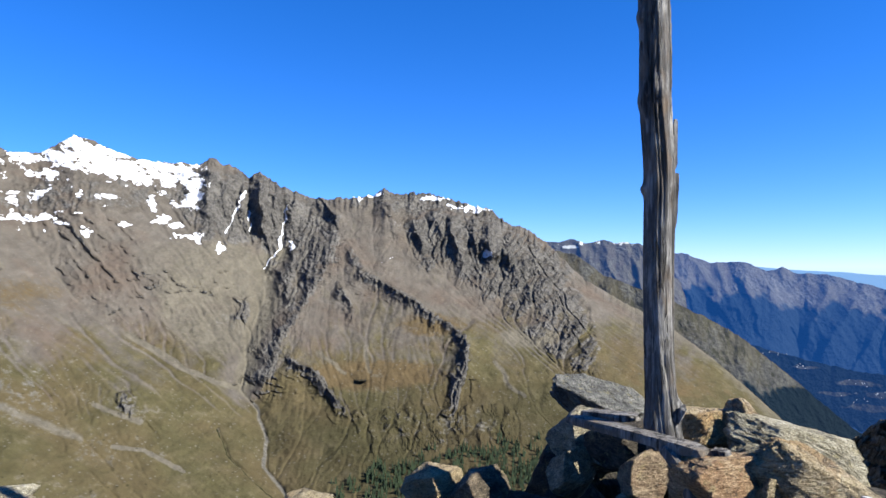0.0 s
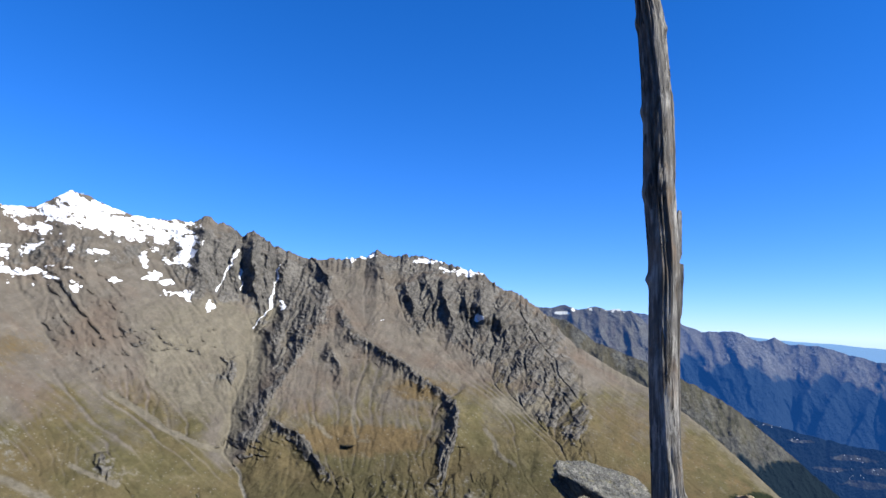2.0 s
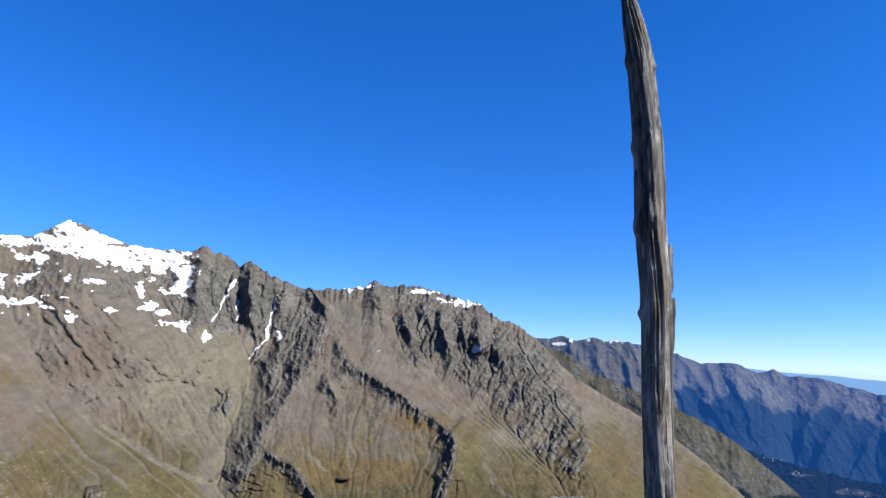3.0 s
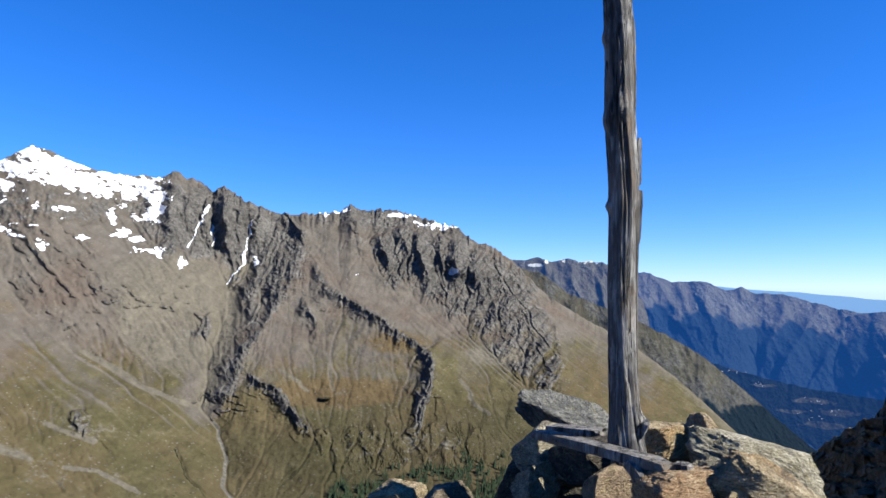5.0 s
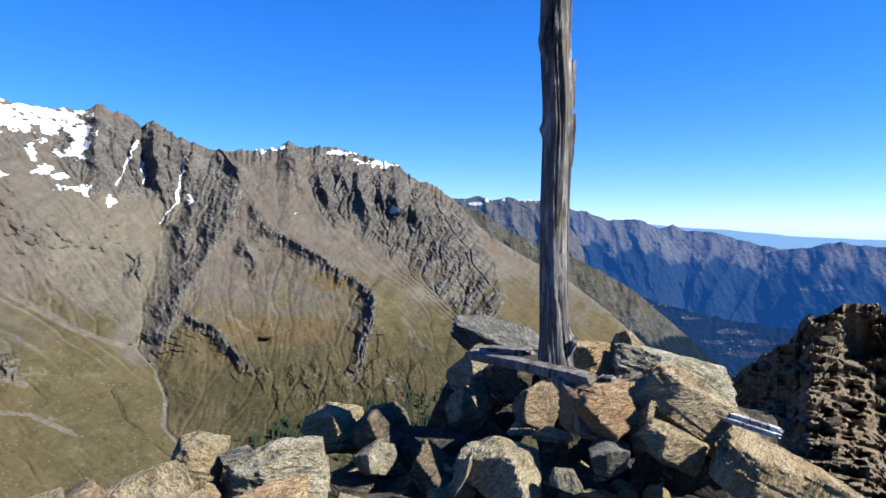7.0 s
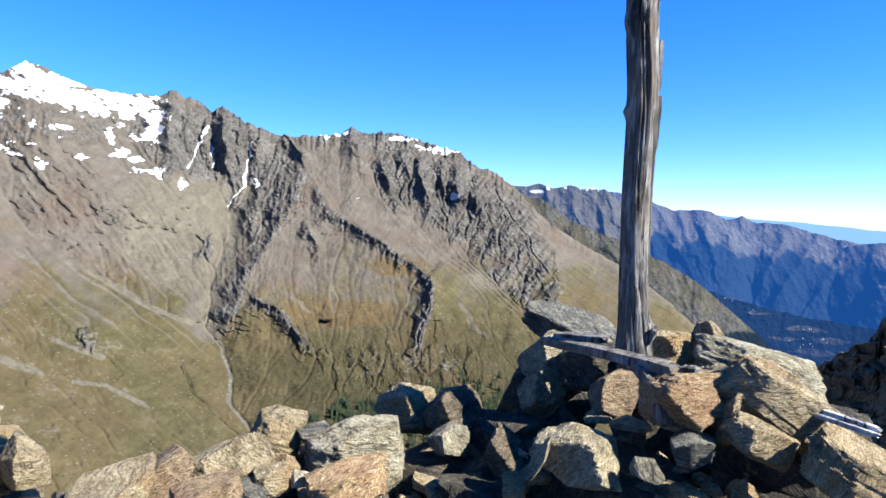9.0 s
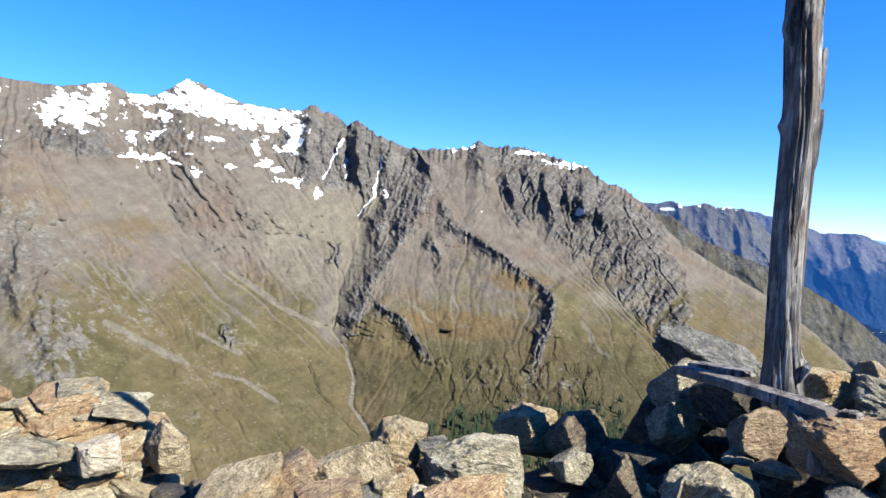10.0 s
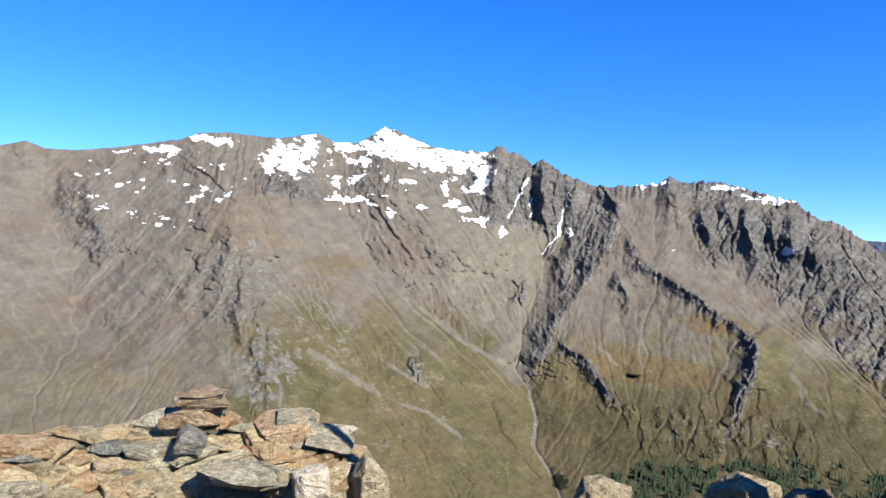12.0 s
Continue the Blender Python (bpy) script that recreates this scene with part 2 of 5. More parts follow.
# ---- helpers for building ----
def link_mesh(name, verts, faces, material, parent=None, label="", smooth=True):
    """Links one mesh object; with a parent it is a part of that thing."""
    me = bpy.data.meshes.new(name)
    verts = np.asarray(verts, dtype=np.float32)
    faces = np.asarray(faces, dtype=np.int32)
    me.vertices.add(len(verts))
    me.vertices.foreach_set("co", verts.ravel())
    k = faces.shape[1]
    me.loops.add(faces.size)
    me.loops.foreach_set("vertex_index", faces.ravel())
    me.polygons.add(len(faces))
    me.polygons.foreach_set("loop_start", np.arange(len(faces), dtype=np.int32) * k)
    me.polygons.foreach_set("use_smooth", np.full(len(faces), smooth))
    me.update(calc_edges=True)
    me.materials.append(material)
    ob = new(name, me)
    if parent:
        ob.parent = parent
    if label:
        tagged(ob, label)
    return ob


def grid_faces(rows, cols, wrap=False):
    i, j = np.meshgrid(np.arange(rows - 1), np.arange(cols if wrap else cols - 1), indexing="ij")
    a = i * cols + j
    b = i * cols + (j + 1) % cols
    return np.stack([a, b, b + cols, a + cols], -1).reshape(-1, 4)


def value_noise(p, seed=0):
    """Smooth noise in -1..1 for an array of points (..., 2 or 3)."""
    p = np.asarray(p, dtype=np.float64)
    i = np.floor(p).astype(np.int64)
    f = p - i
    f = f * f * f * (f * (f * 6 - 15) + 10)
    out = 0.0
    dim = p.shape[-1]
    primes = (73856093, 19349663, 83492791)
    for corner in range(1 << dim):
        h = np.full(p.shape[:-1], seed * 974711 + 1013, dtype=np.int64)
        w = 1.0
        for d in range(dim):
            b = corner >> d & 1
            h = h ^ ((i[..., d] + b) * primes[d])
            w = w * (f[..., d] if b else 1 - f[..., d])
        h = (h ^ (h >> 13)) * 1274126177 & 0x7FFFFFFF
        h = (h ^ (h >> 15)) * 668265263 & 0x7FFFFFFF
        out = out + w * (h / 0x3FFFFFFF - 1.0)
    return out


def fractal(p, octaves=5, gain=0.5, seed=0, ridged=False):
    out, amp, total = 0.0, 1.0, 0.0
    p = np.asarray(p, dtype=np.float64)
    for k in range(octaves):
        v = value_noise(p, seed + k * 17)
        out = out + amp * ((1 - 2 * np.abs(v)) if ridged else v)
        total += amp
        amp *= gain
        p = p * 2.03 + 11.7
    return out / total


def smooth_step(lo, hi, x):
    t = np.clip((x - lo) / (hi - lo), 0, 1)
    return t * t * (3 - 2 * t)


def line_distance(px, py, line):
    """Signed distance (left of the line's run is negative), place along it 0..1, for a polyline."""
    best = np.full(px.shape, 1e9)
    side = np.zeros(px.shape)
    along = np.zeros(px.shape)
    n = len(line) - 1
    for k in range(n):
        (ax, ay), (bx, by) = line[k][:2], line[k + 1][:2]
        dx, dy = bx - ax, by - ay
        u = np.clip(((px - ax) * dx + (py - ay) * dy) / (dx * dx + dy * dy), 0, 1)
        d = np.hypot(px - ax - u * dx, py - ay - u * dy)
        s = np.sign((px - ax) * dy - (py - ay) * dx)
        near = d < best
        best = np.where(near, d, best)
        side = np.where(near, s, side)
        along = np.where(near, (k + u) / n, along)
    return best, side, along


# ---- the mountains: one sheet of ground from the summit underfoot to the far crest ----
# Bearings in degrees from the first view, angles of height over the summit in degrees.
CREST = [(-75, 4.5), (-66, 5.5), (-60, 5.2), (-57.5, 5.5), (-56.1, 6.0), (-54.9, 5.6), (-52.9, 5.7), (-50.3, 6.2), (-47.9, 6.8), (-45.5, 7.4),
         (-44.2, 8.0), (-42.1, 8.3), (-38.0, 8.2), (-36.2, 8.6), (-34.8, 8.9), (-33.4, 8.3), (-31.5, 8.3), (-30.4, 9.0),
         (-29.2, 9.9), (-27.8, 9.5), (-26.7, 9.0), (-24.9, 8.4), (-22.4, 8.25), (-20.2, 8.3), (-19.3, 8.85), (-18.1, 8.3), (-16.3, 7.45),
         (-15.5, 7.95), (-14.1, 6.9), (-12.7, 6.2), (-10.3, 5.8), (-8.9, 5.9), (-6.0, 6.1), (-5.0, 6.85), (-4.1, 6.3),
         (-0.4, 6.2), (0.8, 5.8), (2.7, 5.2), (4.2, 4.8), (5.6, 3.7)]
SHOULDER = [(7.1, 3.2), (8.8, 2.2), (9.8, 1.1), (12.2, -1.2), (15.1, -2.9), (19.0, -5.0), (22.3, -7.5), (24.4, -9.3), (27.0, -11.6), (31.0, -14.2),
            (36, -17), (42, -19), (50, -20), (75, -20)]
crest = np.array(CREST + SHOULDER)
az_fine = np.arange(-61, 46.01, 0.075)
az_all = np.concatenate([np.arange(-180, -61, 3.0), az_fine, np.arange(49, 179, 3.0)])
n_az = len(az_all)
crest_el = np.interp(az_all, crest[:, 0], crest[:, 1])
crest_el = np.where(np.abs(az_all) > 80, 1.0 + 2.0 * np.sin(np.radians(az_all * 7)), crest_el)
soft_el = np.array([np.average(crest_el, weights=np.exp(-((az_all - a) / 6.0) ** 2) * np.gradient(az_all)) for a in az_all])
teeth = value_noise(np.stack([az_all * 1.9, 0 * az_all], -1), 3) + 0.7 * value_noise(np.stack([az_all * 4.3, 0 * az_all], -1), 4) + 0.5 * value_noise(np.stack([az_all * 8.0, 0 * az_all], -1), 6)
teeth = np.interp(az_all, [-60, -36, -30, -21, -20, 8, 14, 30], [0.02, 0.03, 0.04, 0.05, 0.13, 0.13, 0.05, 0.02]) * teeth
crest_r = np.interp(az_all, [-180, -80, -60, -45, -30, 5, 10, 19, 30, 42, 60, 100, 180],
                    [3600, 3600, 3700, 3900, 4000, 3950, 3800, 3400, 2700, 2300, 2300, 3200, 3600])
foot_r = np.interp(az_all, [-180, -60, -45, -30, 10, 30, 60, 180], [900, 1000, 1000, 900, 900, 950, 950, 900])
power = np.interp(az_all, [-60, -40, -30, 0, 12, 30], [1.35, 1.45, 1.7, 1.75, 1.5, 1.2])
FOOT_Z = -720.0

# the far face: rows rise from the valley floor to the crest, AZ and EL are the bearing and the angle of height of every point
f_rows = np.concatenate([np.linspace(0, 0.30, 26)[:-1], np.linspace(0.30, 1, 480)])
FF, AZ = np.meshgrid(f_rows, az_all, indexing="ij")
foot_el = np.degrees(np.arctan2(FOOT_Z, foot_r))
EL = foot_el + (soft_el + (crest_el - soft_el) * smooth_step(0.80, 1.0, FF) + teeth * smooth_step(0.965, 1.0, FF) - foot_el) * FF
steps_u = np.linspace(0, 1, 240)
RR = np.empty_like(EL)
for j in range(n_az):
    prof_r = foot_r[j] + (crest_r[j] - foot_r[j]) * steps_u
    prof_z = FOOT_Z + (crest_r[j] * math.tan(radians(soft_el[j])) - FOOT_Z) * steps_u ** power[j]
    RR[:, j] = np.interp(foot_el[j] + (soft_el[j] - foot_el[j]) * f_rows, np.degrees(np.arctan2(prof_z, prof_r)), prof_r)

wob = fractal(np.stack([AZ * 0.35, EL * 0.35], -1), 4, seed=5)
wob2 = fractal(np.stack([AZ * 0.9, EL * 0.9], -1), 4, seed=9)
jx = 0.42 * fractal(np.stack([AZ * 1.7, EL * 2.6], -1), 5, 0.62, seed=61)
jy = 0.30 * fractal(np.stack([AZ * 1.7 + 40, EL * 2.6], -1), 5, 0.62, seed=62)
relief = np.zeros_like(EL)   # metres by which the face stands forward
rock = np.zeros_like(EL)


def blotch(x, y, w, h, soft=0.5):
    """0..1 inside an oval of the slope."""
    return 1 - smooth_step(1 - soft, 1 + soft, np.hypot((AZ + jx - x) / w, (EL + jy - y) / h))


def spur(line, height, left, right, rocky=0.0, rock_left=1.0, rock_right=0.5, taper=(0.3, 0.6), warp=0.35):
    """A rib that runs down the face: metres forward, widths of both flanks in degrees."""
    global relief, rock
    d, s, a = line_distance(AZ + warp * wob2, EL + warp * wob, line)
    prof = np.exp(-(d / np.where(s > 0, left, right)) ** 1.25)
    if taper:
        end = smooth_step(0, taper[0], a) * smooth_step(1.0, taper[1], a)
    else:
        end = smooth_step(line[-1][1] - 4, line[-1][1] + 1, EL)
    relief = relief + height * prof * end
    if rocky:
        rock = np.maximum(rock, rocky * np.exp(-(d / np.where(s > 0, rock_left, rock_right)) ** 2) * smooth_step(0, 0.1, a))


# broad forms; lines run downhill, their left flank is the shaded one
for line, out, wl, wr in (([(-35.6, 8.2), (-38.0, 4.5), (-41.7, 2.2), (-40.8, -3.0), (-39.4, -8.0), (-37.5, -15.0), (-36, -20)], 300, 9.0, 9.0),
                          ([(-40.6, 2.2), (-36.3, -1.3), (-31.8, -5.0), (-28.3, -7.2), (-25.0, -11.0)], 60, 2.0, 4.0),
                          ([(-42.1, 2.1), (-45.2, -1.8), (-46.2, -6.8), (-48.4, -10.7)], 60, 4.0, 2.5),
                          ([(-27.0, 5.2), (-26.3, 3.6), (-24.9, 2.4), (-22.8, -0.6)], 110, 4.0, 3.5),
                          ([(-11.4, 6.2), (-9.0, 3.9), (-9.6, 1.1), (-11.0, -1.9), (-13.0, -5.4), (-13.8, -8.8)], 130, 5.0, 9.0),
                          ([(-8.5, 2.5), (-6.7, -0.4), (-4.0, -1.9), (-1.3, -3.9), (0.8, -5.1), (2.4, -6.5), (2.4, -9.0)], 85, 3.0, 6.0),
                          ([(6.8, 3.3), (9.5, 1.0), (11.2, -1.7), (12.5, -3.6), (13.4, -6.1), (13.4, -9.0)], 170, 5.5, 9.0),
                          ([(-15.3, 3.0), (-15.2, -2.6), (-16.4, -6.1), (-16.8, -9.9), (-15.1, -13.0), (-13.0, -19.1)], -170, 6.5, 5.5),
                          ([(-56, 4), (-53, -2), (-52, -8)], -260, 7.0, 6.0), ([(-33.5, 7.0), (-33.0, 4.0), (-29.0, -2.0), (-24.0, -6.4)], -90, 3.5, 3.5),
                          ([(5.0, -3.6), (8.0, -6.4), (10.5, -9.0)], -70, 3.5, 3.0), ([(-3.5, 3.5), (-1.5, 0.0), (3.0, -3.5)], -60, 2.5, 2.5)):
    spur(line, out, wl, wr, taper=None)

# rocky ribs
spur([(-11.4, 6.0), (-9.1, 3.9), (-9.8, 1.1), (-11.2, -1.9), (-13.5, -5.4), (-14.7, -8.8)], 44, 0.6, 2.4, 1.0, 1.0, 0.5, (0.1, 0.8))
spur([(-11.1, 4.3), (-12.6, 1.4), (-13.4, -1.1), (-12.7, -3.6)], 50, 0.5, 1.0, 1.0, 0.7, 0.9, (0.2, 0.6))
spur([(-9.9, 3.2), (-10.9, 0.6), (-11.9, -1.6)], 45, 0.35, 0.7, 1.0, 0.6, 0.6)
spur([(-13.7, -7.3), (-11.3, -8.5), (-9.8, -10.2), (-8.4, -11.7)], 34, 0.5, 2.0, 0.9, 0.7, 0.3, (0.15, 0.6))
spur([(-8.5, 2.5), (-6.7, -0.4), (-4.0, -1.9), (-1.3, -3.9), (0.8, -5.1), (1.9, -6.3)], 36, 0.5, 3.0, 0.95, 0.75, 0.25, (0.3, 0.8))
spur([(1.4, -5.5), (2.2, -6.7), (2.1, -8.0), (1.6, -9.9), (1.0, -12.0)], 78, 0.7, 1.4, 1.0, 0.9, 0.2, (0.1, 0.3))
spur([(-9.0, -1.0), (-8.2, -2.6), (-7.7, -4.2)], 26, 0.35, 1.5, 0.6, 0.5, 0.2)
spur([(6.8, 3.3), (9.5, 1.0), (11.2, -1.7), (12.5, -3.6), (13.0, -6.1), (12.6, -8.6)], 36, 0.8, 2.5, 0.62, 1.6, 0.3, (0.1, 0.6))
for k, (x0, y0, x1, y1) in enumerate(((8.6, 1.4, 4.2, -2.0), (10.3, -0.4, 6.4, -3.8), (11.4, -2.2, 8.2, -5.3), (12.4, -4.2, 10.0, -7.2), (7.0, 2.6, 3.2, -0.4), (13.0, -6.0, 11.4, -8.6))):
    spur([(x0, y0), (x0 * 0.45 + x1 * 0.55 + 0.2, y0 * 0.6 + y1 * 0.4), (x1, y1)], 40, 0.45, 1.3, 1.0, 1.2, 0.9, (0.2, 0.4))
for x0, y0, x1, y1, hgt, wl in ((-2.6, 4.6, -1.2, 0.4, 75, 0.5), (0.6, 4.6, 2.0, -0.6, 80, 0.5), (2.6, 4.2, 3.2, 0.6, 70, 0.45), (4.0, 3.8, 4.6, 0.2, 75, 0.5), (5.6, 3.2, 6.0, -0.6, 70, 0.5), (-0.8, 5.0, 0.4, 1.6, 60, 0.4),
                                (-4.7, 5.6, -3.2, 1.8, 65, 0.5), (-19.3, 8.3, -19.7, 2.6, 75, 0.45), (-18.2, 7.4, -18.0, 3.4, 60, 0.4), (-15.6, 7.6, -14.6, 0.6, 110, 0.55), (-16.7, 7.0, -16.6, 2.6, 65, 0.4),
                                (-14.3, 6.4, -13.9, 2.6, 65, 0.4), (-12.6, 5.8, -12.6, 2.8, 60, 0.4), (-20.6, 7.6, -20.9, 4.6, 50, 0.4)):
    spur([(x0, y0), (x0 * 0.5 + x1 * 0.5 - 0.25, y0 * 0.5 + y1 * 0.5), (x1, y1)], 1.0 * hgt, wl, 1.0, 1.0, 0.9, 0.9, (0.1, 0.5), 0.35)
for x0, y0, x1, y1, hgt in ((-41.2, 1.0, -42.6, -7.0, 22), (-40.2, -1.0, -40.4, -9.0, 22), (-39.4, -3.0, -38.3, -12.0, 26), (-38.6, -6.0, -36.4, -14.0, 26), (-38.0, -9.5, -37.6, -16.0, 24), (-43.0, -0.5, -45.0, -6.0, 16)):
    spur([(x0, y0), (x0 * 0.5 + x1 * 0.5, y0 * 0.5 + y1 * 0.5), (x1, y1)], hgt, 0.5, 1.0, 0.35, 0.6, 0.5, (0.2, 0.5), 0.6)
spur([(-51.6, 3.6), (-51.8, 1.2), (-50.6, -1.6)], 50, 1.0, 1.8, 0.75, 1.0, 0.9, (0.2, 0.4))
spur([(-38.5, 5.2), (-37.0, 4.6), (-35.4, 4.4)], 40, 1.2, 0.8, 0.85, 1.4, 0.9, (0.1, 0.8))
for x0, y0 in ((-25.7, -9.8), (-16.9, -3.0)):
    spur([(x0, y0 + 0.6), (x0 + 0.2, y0 - 1.0)], 15, 0.4, 1.1, 0.75, 0.4, 0.7, (0.05, 0.8), 0.6)
for k in range(16):
    x0, y0 = -7.5 + 0.82 * k + 0.5 * math.sin(k * 5.1), -13.2 + 0.9 * math.sin(k * 2.3)
    spur([(x0, y0 + 0.8), (x0 + 0.3, y0 - 0.9)], 5, 0.3, 0.8, 0.4, 0.25, 0.5, (0.05, 0.8), 0.6)

# craggy zones
for x, y, w, h, k in ((-15.8, 5.0, 5.0, 3.4, 0.95), (1.5, 3.0, 6.5, 2.6, 0.95), (-2.0, 5.6, 8.0, 1.3, 0.8), (7.6, -0.6, 3.4, 2.6, 0.9), (10.0, -3.8, 2.4, 2.4, 0.72), (11.5, -6.8, 1.4, 1.8, 0.42), (-10.8, 2.0, 2.2, 3.0, 0.9),
                      (-27, 5.8, 6, 1.2, 0.5), (-37.4, 4.6, 3.4, 1.2, 0.8), (-31.5, 5.0, 3, 1.2, 0.5), (-52, 2.2, 2.0, 2.0, 0.45), (-51, -1.0, 1.4, 1.2, 0.5), (-43, 6, 5, 1.4, 0.3)):
    rock = np.maximum(rock, k * blotch(x, y, w, h, 0.45))
for x, y, w, h in ((-4.4, 1.6, 1.6, 2.6), (-17.0, 0.6, 2.2, 1.2), (-5.8, 4.4, 1.6, 1.0)):
    rock = rock * (1 - 0.85 * blotch(x, y, w, h, 0.5))
rock = np.clip(rock + 0.3 * wob2 * (rock > 0.02), 0, 1)

# torrents and the stream in the valley
STREAM = [(-25.5, -5.2), (-23.5, -6.5), (-20.9, -8.3), (-18.6, -9.4), (-16.9, -9.9), (-15.6, -11.7), (-14.9, -13.9), (-15.0, -16.2), (-13.6, -17.8), (-12.6, -19.4), (-11.5, -21.5)]
d_stream, _, a_stream = line_distance(AZ + 0.25 * wob2, EL + 0.12 * wob, STREAM)
d_gully, _, _ = line_distance(AZ + 0.15 * wob2, EL, [(-13.7, 1.3), (-15.1, 0.3), (-15.0, -2.6), (-16.0, -6.1), (-16.6, -9.5)])
d_ditch, _, _ = line_distance(AZ + 0.2 * wob2, EL, [(-18.7, -13.0), (-17.9, -15.0), (-16.3, -16.8), (-14.3, -18.6)])
relief -= 24 * np.exp(-(d_stream / 1.0) ** 2) + 8 * np.exp(-(d_stream / 0.25) ** 2) + 30 * np.exp(-(d_gully / 0.9) ** 2) + 8 * np.exp(-(d_ditch / 0.18) ** 2)

# broken relief: ribs down the fall line in the crags, hummocks in the turf
lean = AZ - EL * np.interp(AZ, [-25, -12, -4, 3, 12], [0.1, 0.15, 0.25, 0.6, 0.85])
ribs = fractal(np.stack([lean * 0.85 + 0.55 * wob2, EL * 0.20 + AZ * 0.05], -1), 6, 0.54, seed=21, ridged=True)
crags = fractal(np.stack([lean * 1.9, EL * 0.6], -1), 5, 0.56, seed=33, ridged=True)
hills = fractal(np.stack([AZ * 0.22, EL * 0.30], -1), 6, 0.52, seed=41)
hump = fractal(np.stack([AZ * 1.1, EL * 1.5], -1), 5, 0.55, seed=52)
calm = smooth_step(0.28, 0.42, FF)
fall = AZ + EL * np.interp(AZ, [-46, -42, -38, -30, -18, -14, -8], [-0.8, -0.3, 0.5, 0.8, 0.7, 0.0, -0.3])
gullies = fractal(np.stack([fall * 0.8 + 0.45 * wob2, (AZ - EL) * 0.08], -1), 5, 0.56, seed=75, ridged=True)
relief += np.interp(AZ, [-16, -10], [17, 7]) * gullies * (1 - 0.6 * rock) * smooth_step(-13, -3, EL)
relief = (relief + rock * (24 * ribs + 15 * crags) + 34 * hills + (4 + 5 * (1 - rock)) * hump) * calm * np.clip(RR / 3000, 0.3, 1.2)
RR = RR - relief


def soften(a, n):
    """A box blur over both directions, n times."""
    for _ in range(n):
        a = (np.roll(a, 1, 0) + a + np.roll(a, -1, 0)) / 3
        a = (np.roll(a, 1, 1) + a + np.roll(a, -1, 1)) / 3
    return a


def downhill(r):
    """Unit steps down the fall line in grid cells per metre, and the steepness."""
    p = np.stack([r * np.sin(np.radians(AZ)), r * np.cos(np.radians(AZ)), r * np.tan(np.radians(EL))], -1)
    pi, pj = np.gradient(p, axis=0), np.gradient(p, axis=1)
    e, f, g = (pi * pi).sum(-1), (pi * pj).sum(-1), (pj * pj).sum(-1)
    zi, zj = pi[..., 2], pj[..., 2]
    det = np.maximum(e * g - f * f, 1e-6)
    di, dj = (g * zi - f * zj) / det, (e * zj - f * zi) / det
    steep = np.sqrt(np.clip(di * zi + dj * zj, 1e-8, 1))
    return -di / steep, -dj / steep, steep


def runoff(r, drops, n_steps, length, seed, spread):
    """Where water and debris run: how often each place is passed."""
    rnd = np.random.RandomState(seed)
    gi, gj, _ = downhill(soften(r, spread))
    rows, cols = EL.shape
    i, j = rnd.uniform(60, rows - 2, drops), rnd.uniform(45, cols - 48, drops)
    vi, vj = np.zeros(drops), np.zeros(drops)
    seen_at = []
    for _ in range(n_steps):
        a = (np.clip(i, 1, rows - 2)).astype(np.int32)
        b = (np.clip(j, 1, cols - 2)).astype(np.int32)
        seen_at.append(a * cols + b)
        vi = 0.55 * vi + 0.45 * np.clip(gi[a, b] * length, -2.5, 2.5)
        vj = 0.55 * vj + 0.45 * np.clip(gj[a, b] * length, -2.5, 2.5)
        i, j = np.clip(i + vi, 20, rows - 2), np.clip(j + vj, 42, cols - 44)
    count = np.bincount(np.concatenate(seen_at), minlength=rows * cols).reshape(rows, cols)
    return np.log1p(count.astype(float))


for turn in range(2):
    flow = soften(runoff(RR, 45000, 240, 6.0, 300 + turn, 2), 1)
    flow = flow - soften(flow, 14)
    RR = RR + calm * np.clip(flow, -1.2, 2.5) * (0.8 + 4.0 * rock) * smooth_step(1.0, 0.97, FF)
flow = np.clip(flow / 2.2, -1, 1.2)
streaks = flow
streaks2 = fractal(np.stack([(AZ + 0.5 * EL) * 3.2 + 0.9 * wob2, (AZ - EL) * 0.8], -1), 4, 0.6, seed=95)
steep = soften(downhill(RR)[2], 1)
rock = np.maximum(rock * (0.55 + 0.6 * smooth_step(0.45, 0.8, steep)), 0.7 * smooth_step(0.80, 0.93, steep) * smooth_step(-16, -9, EL))
lump = fractal(np.stack([AZ * 1.5 + 0.4 * streaks, EL * 2.2], -1), 6, 0.64, seed=99)

# what grows or lies where
SNOW = [(-26.9, 8.6, 1.3, 0.55), (-24.8, 8.0, 1.5, 0.5), (-22.4, 7.95, 1.7, 0.4), (-29.1, 9.5, 0.6, 0.5), (-28.9, 9.0, 1.3, 0.7), (-30.0, 8.2, 1.1, 0.55), (-28.0, 8.1, 1.8, 0.7), (-26.2, 7.6, 1.7, 0.7), (-24.3, 7.0, 1.7, 0.6), (-22.3, 7.2, 1.9, 0.95),
        (-20.7, 6.2, 0.55, 1.1), (-32.6, 7.9, 0.9, 0.4), (-31.0, 6.9, 1.2, 0.35), (-21.3, 5.0, 0.9, 0.25), (-37.3, 6.6, 1.7, 1.1), (-35.4, 8.0, 0.5, 0.8), (-42.6, 7.5, 1.0, 0.22),
        (-44.3, 7.7, 0.5, 0.3), (-46.8, 6.4, 1.0, 0.22), (2.4, 5.1, 1.3, 0.3), (0.2, 5.9, 1.0, 0.18), (-7.5, 5.95, 0.6, 0.2), (-5.8, 6.2, 0.7, 0.14), (-1.6, 5.9, 0.9, 0.13), (3.9, 1.1, 0.3, 0.3)]
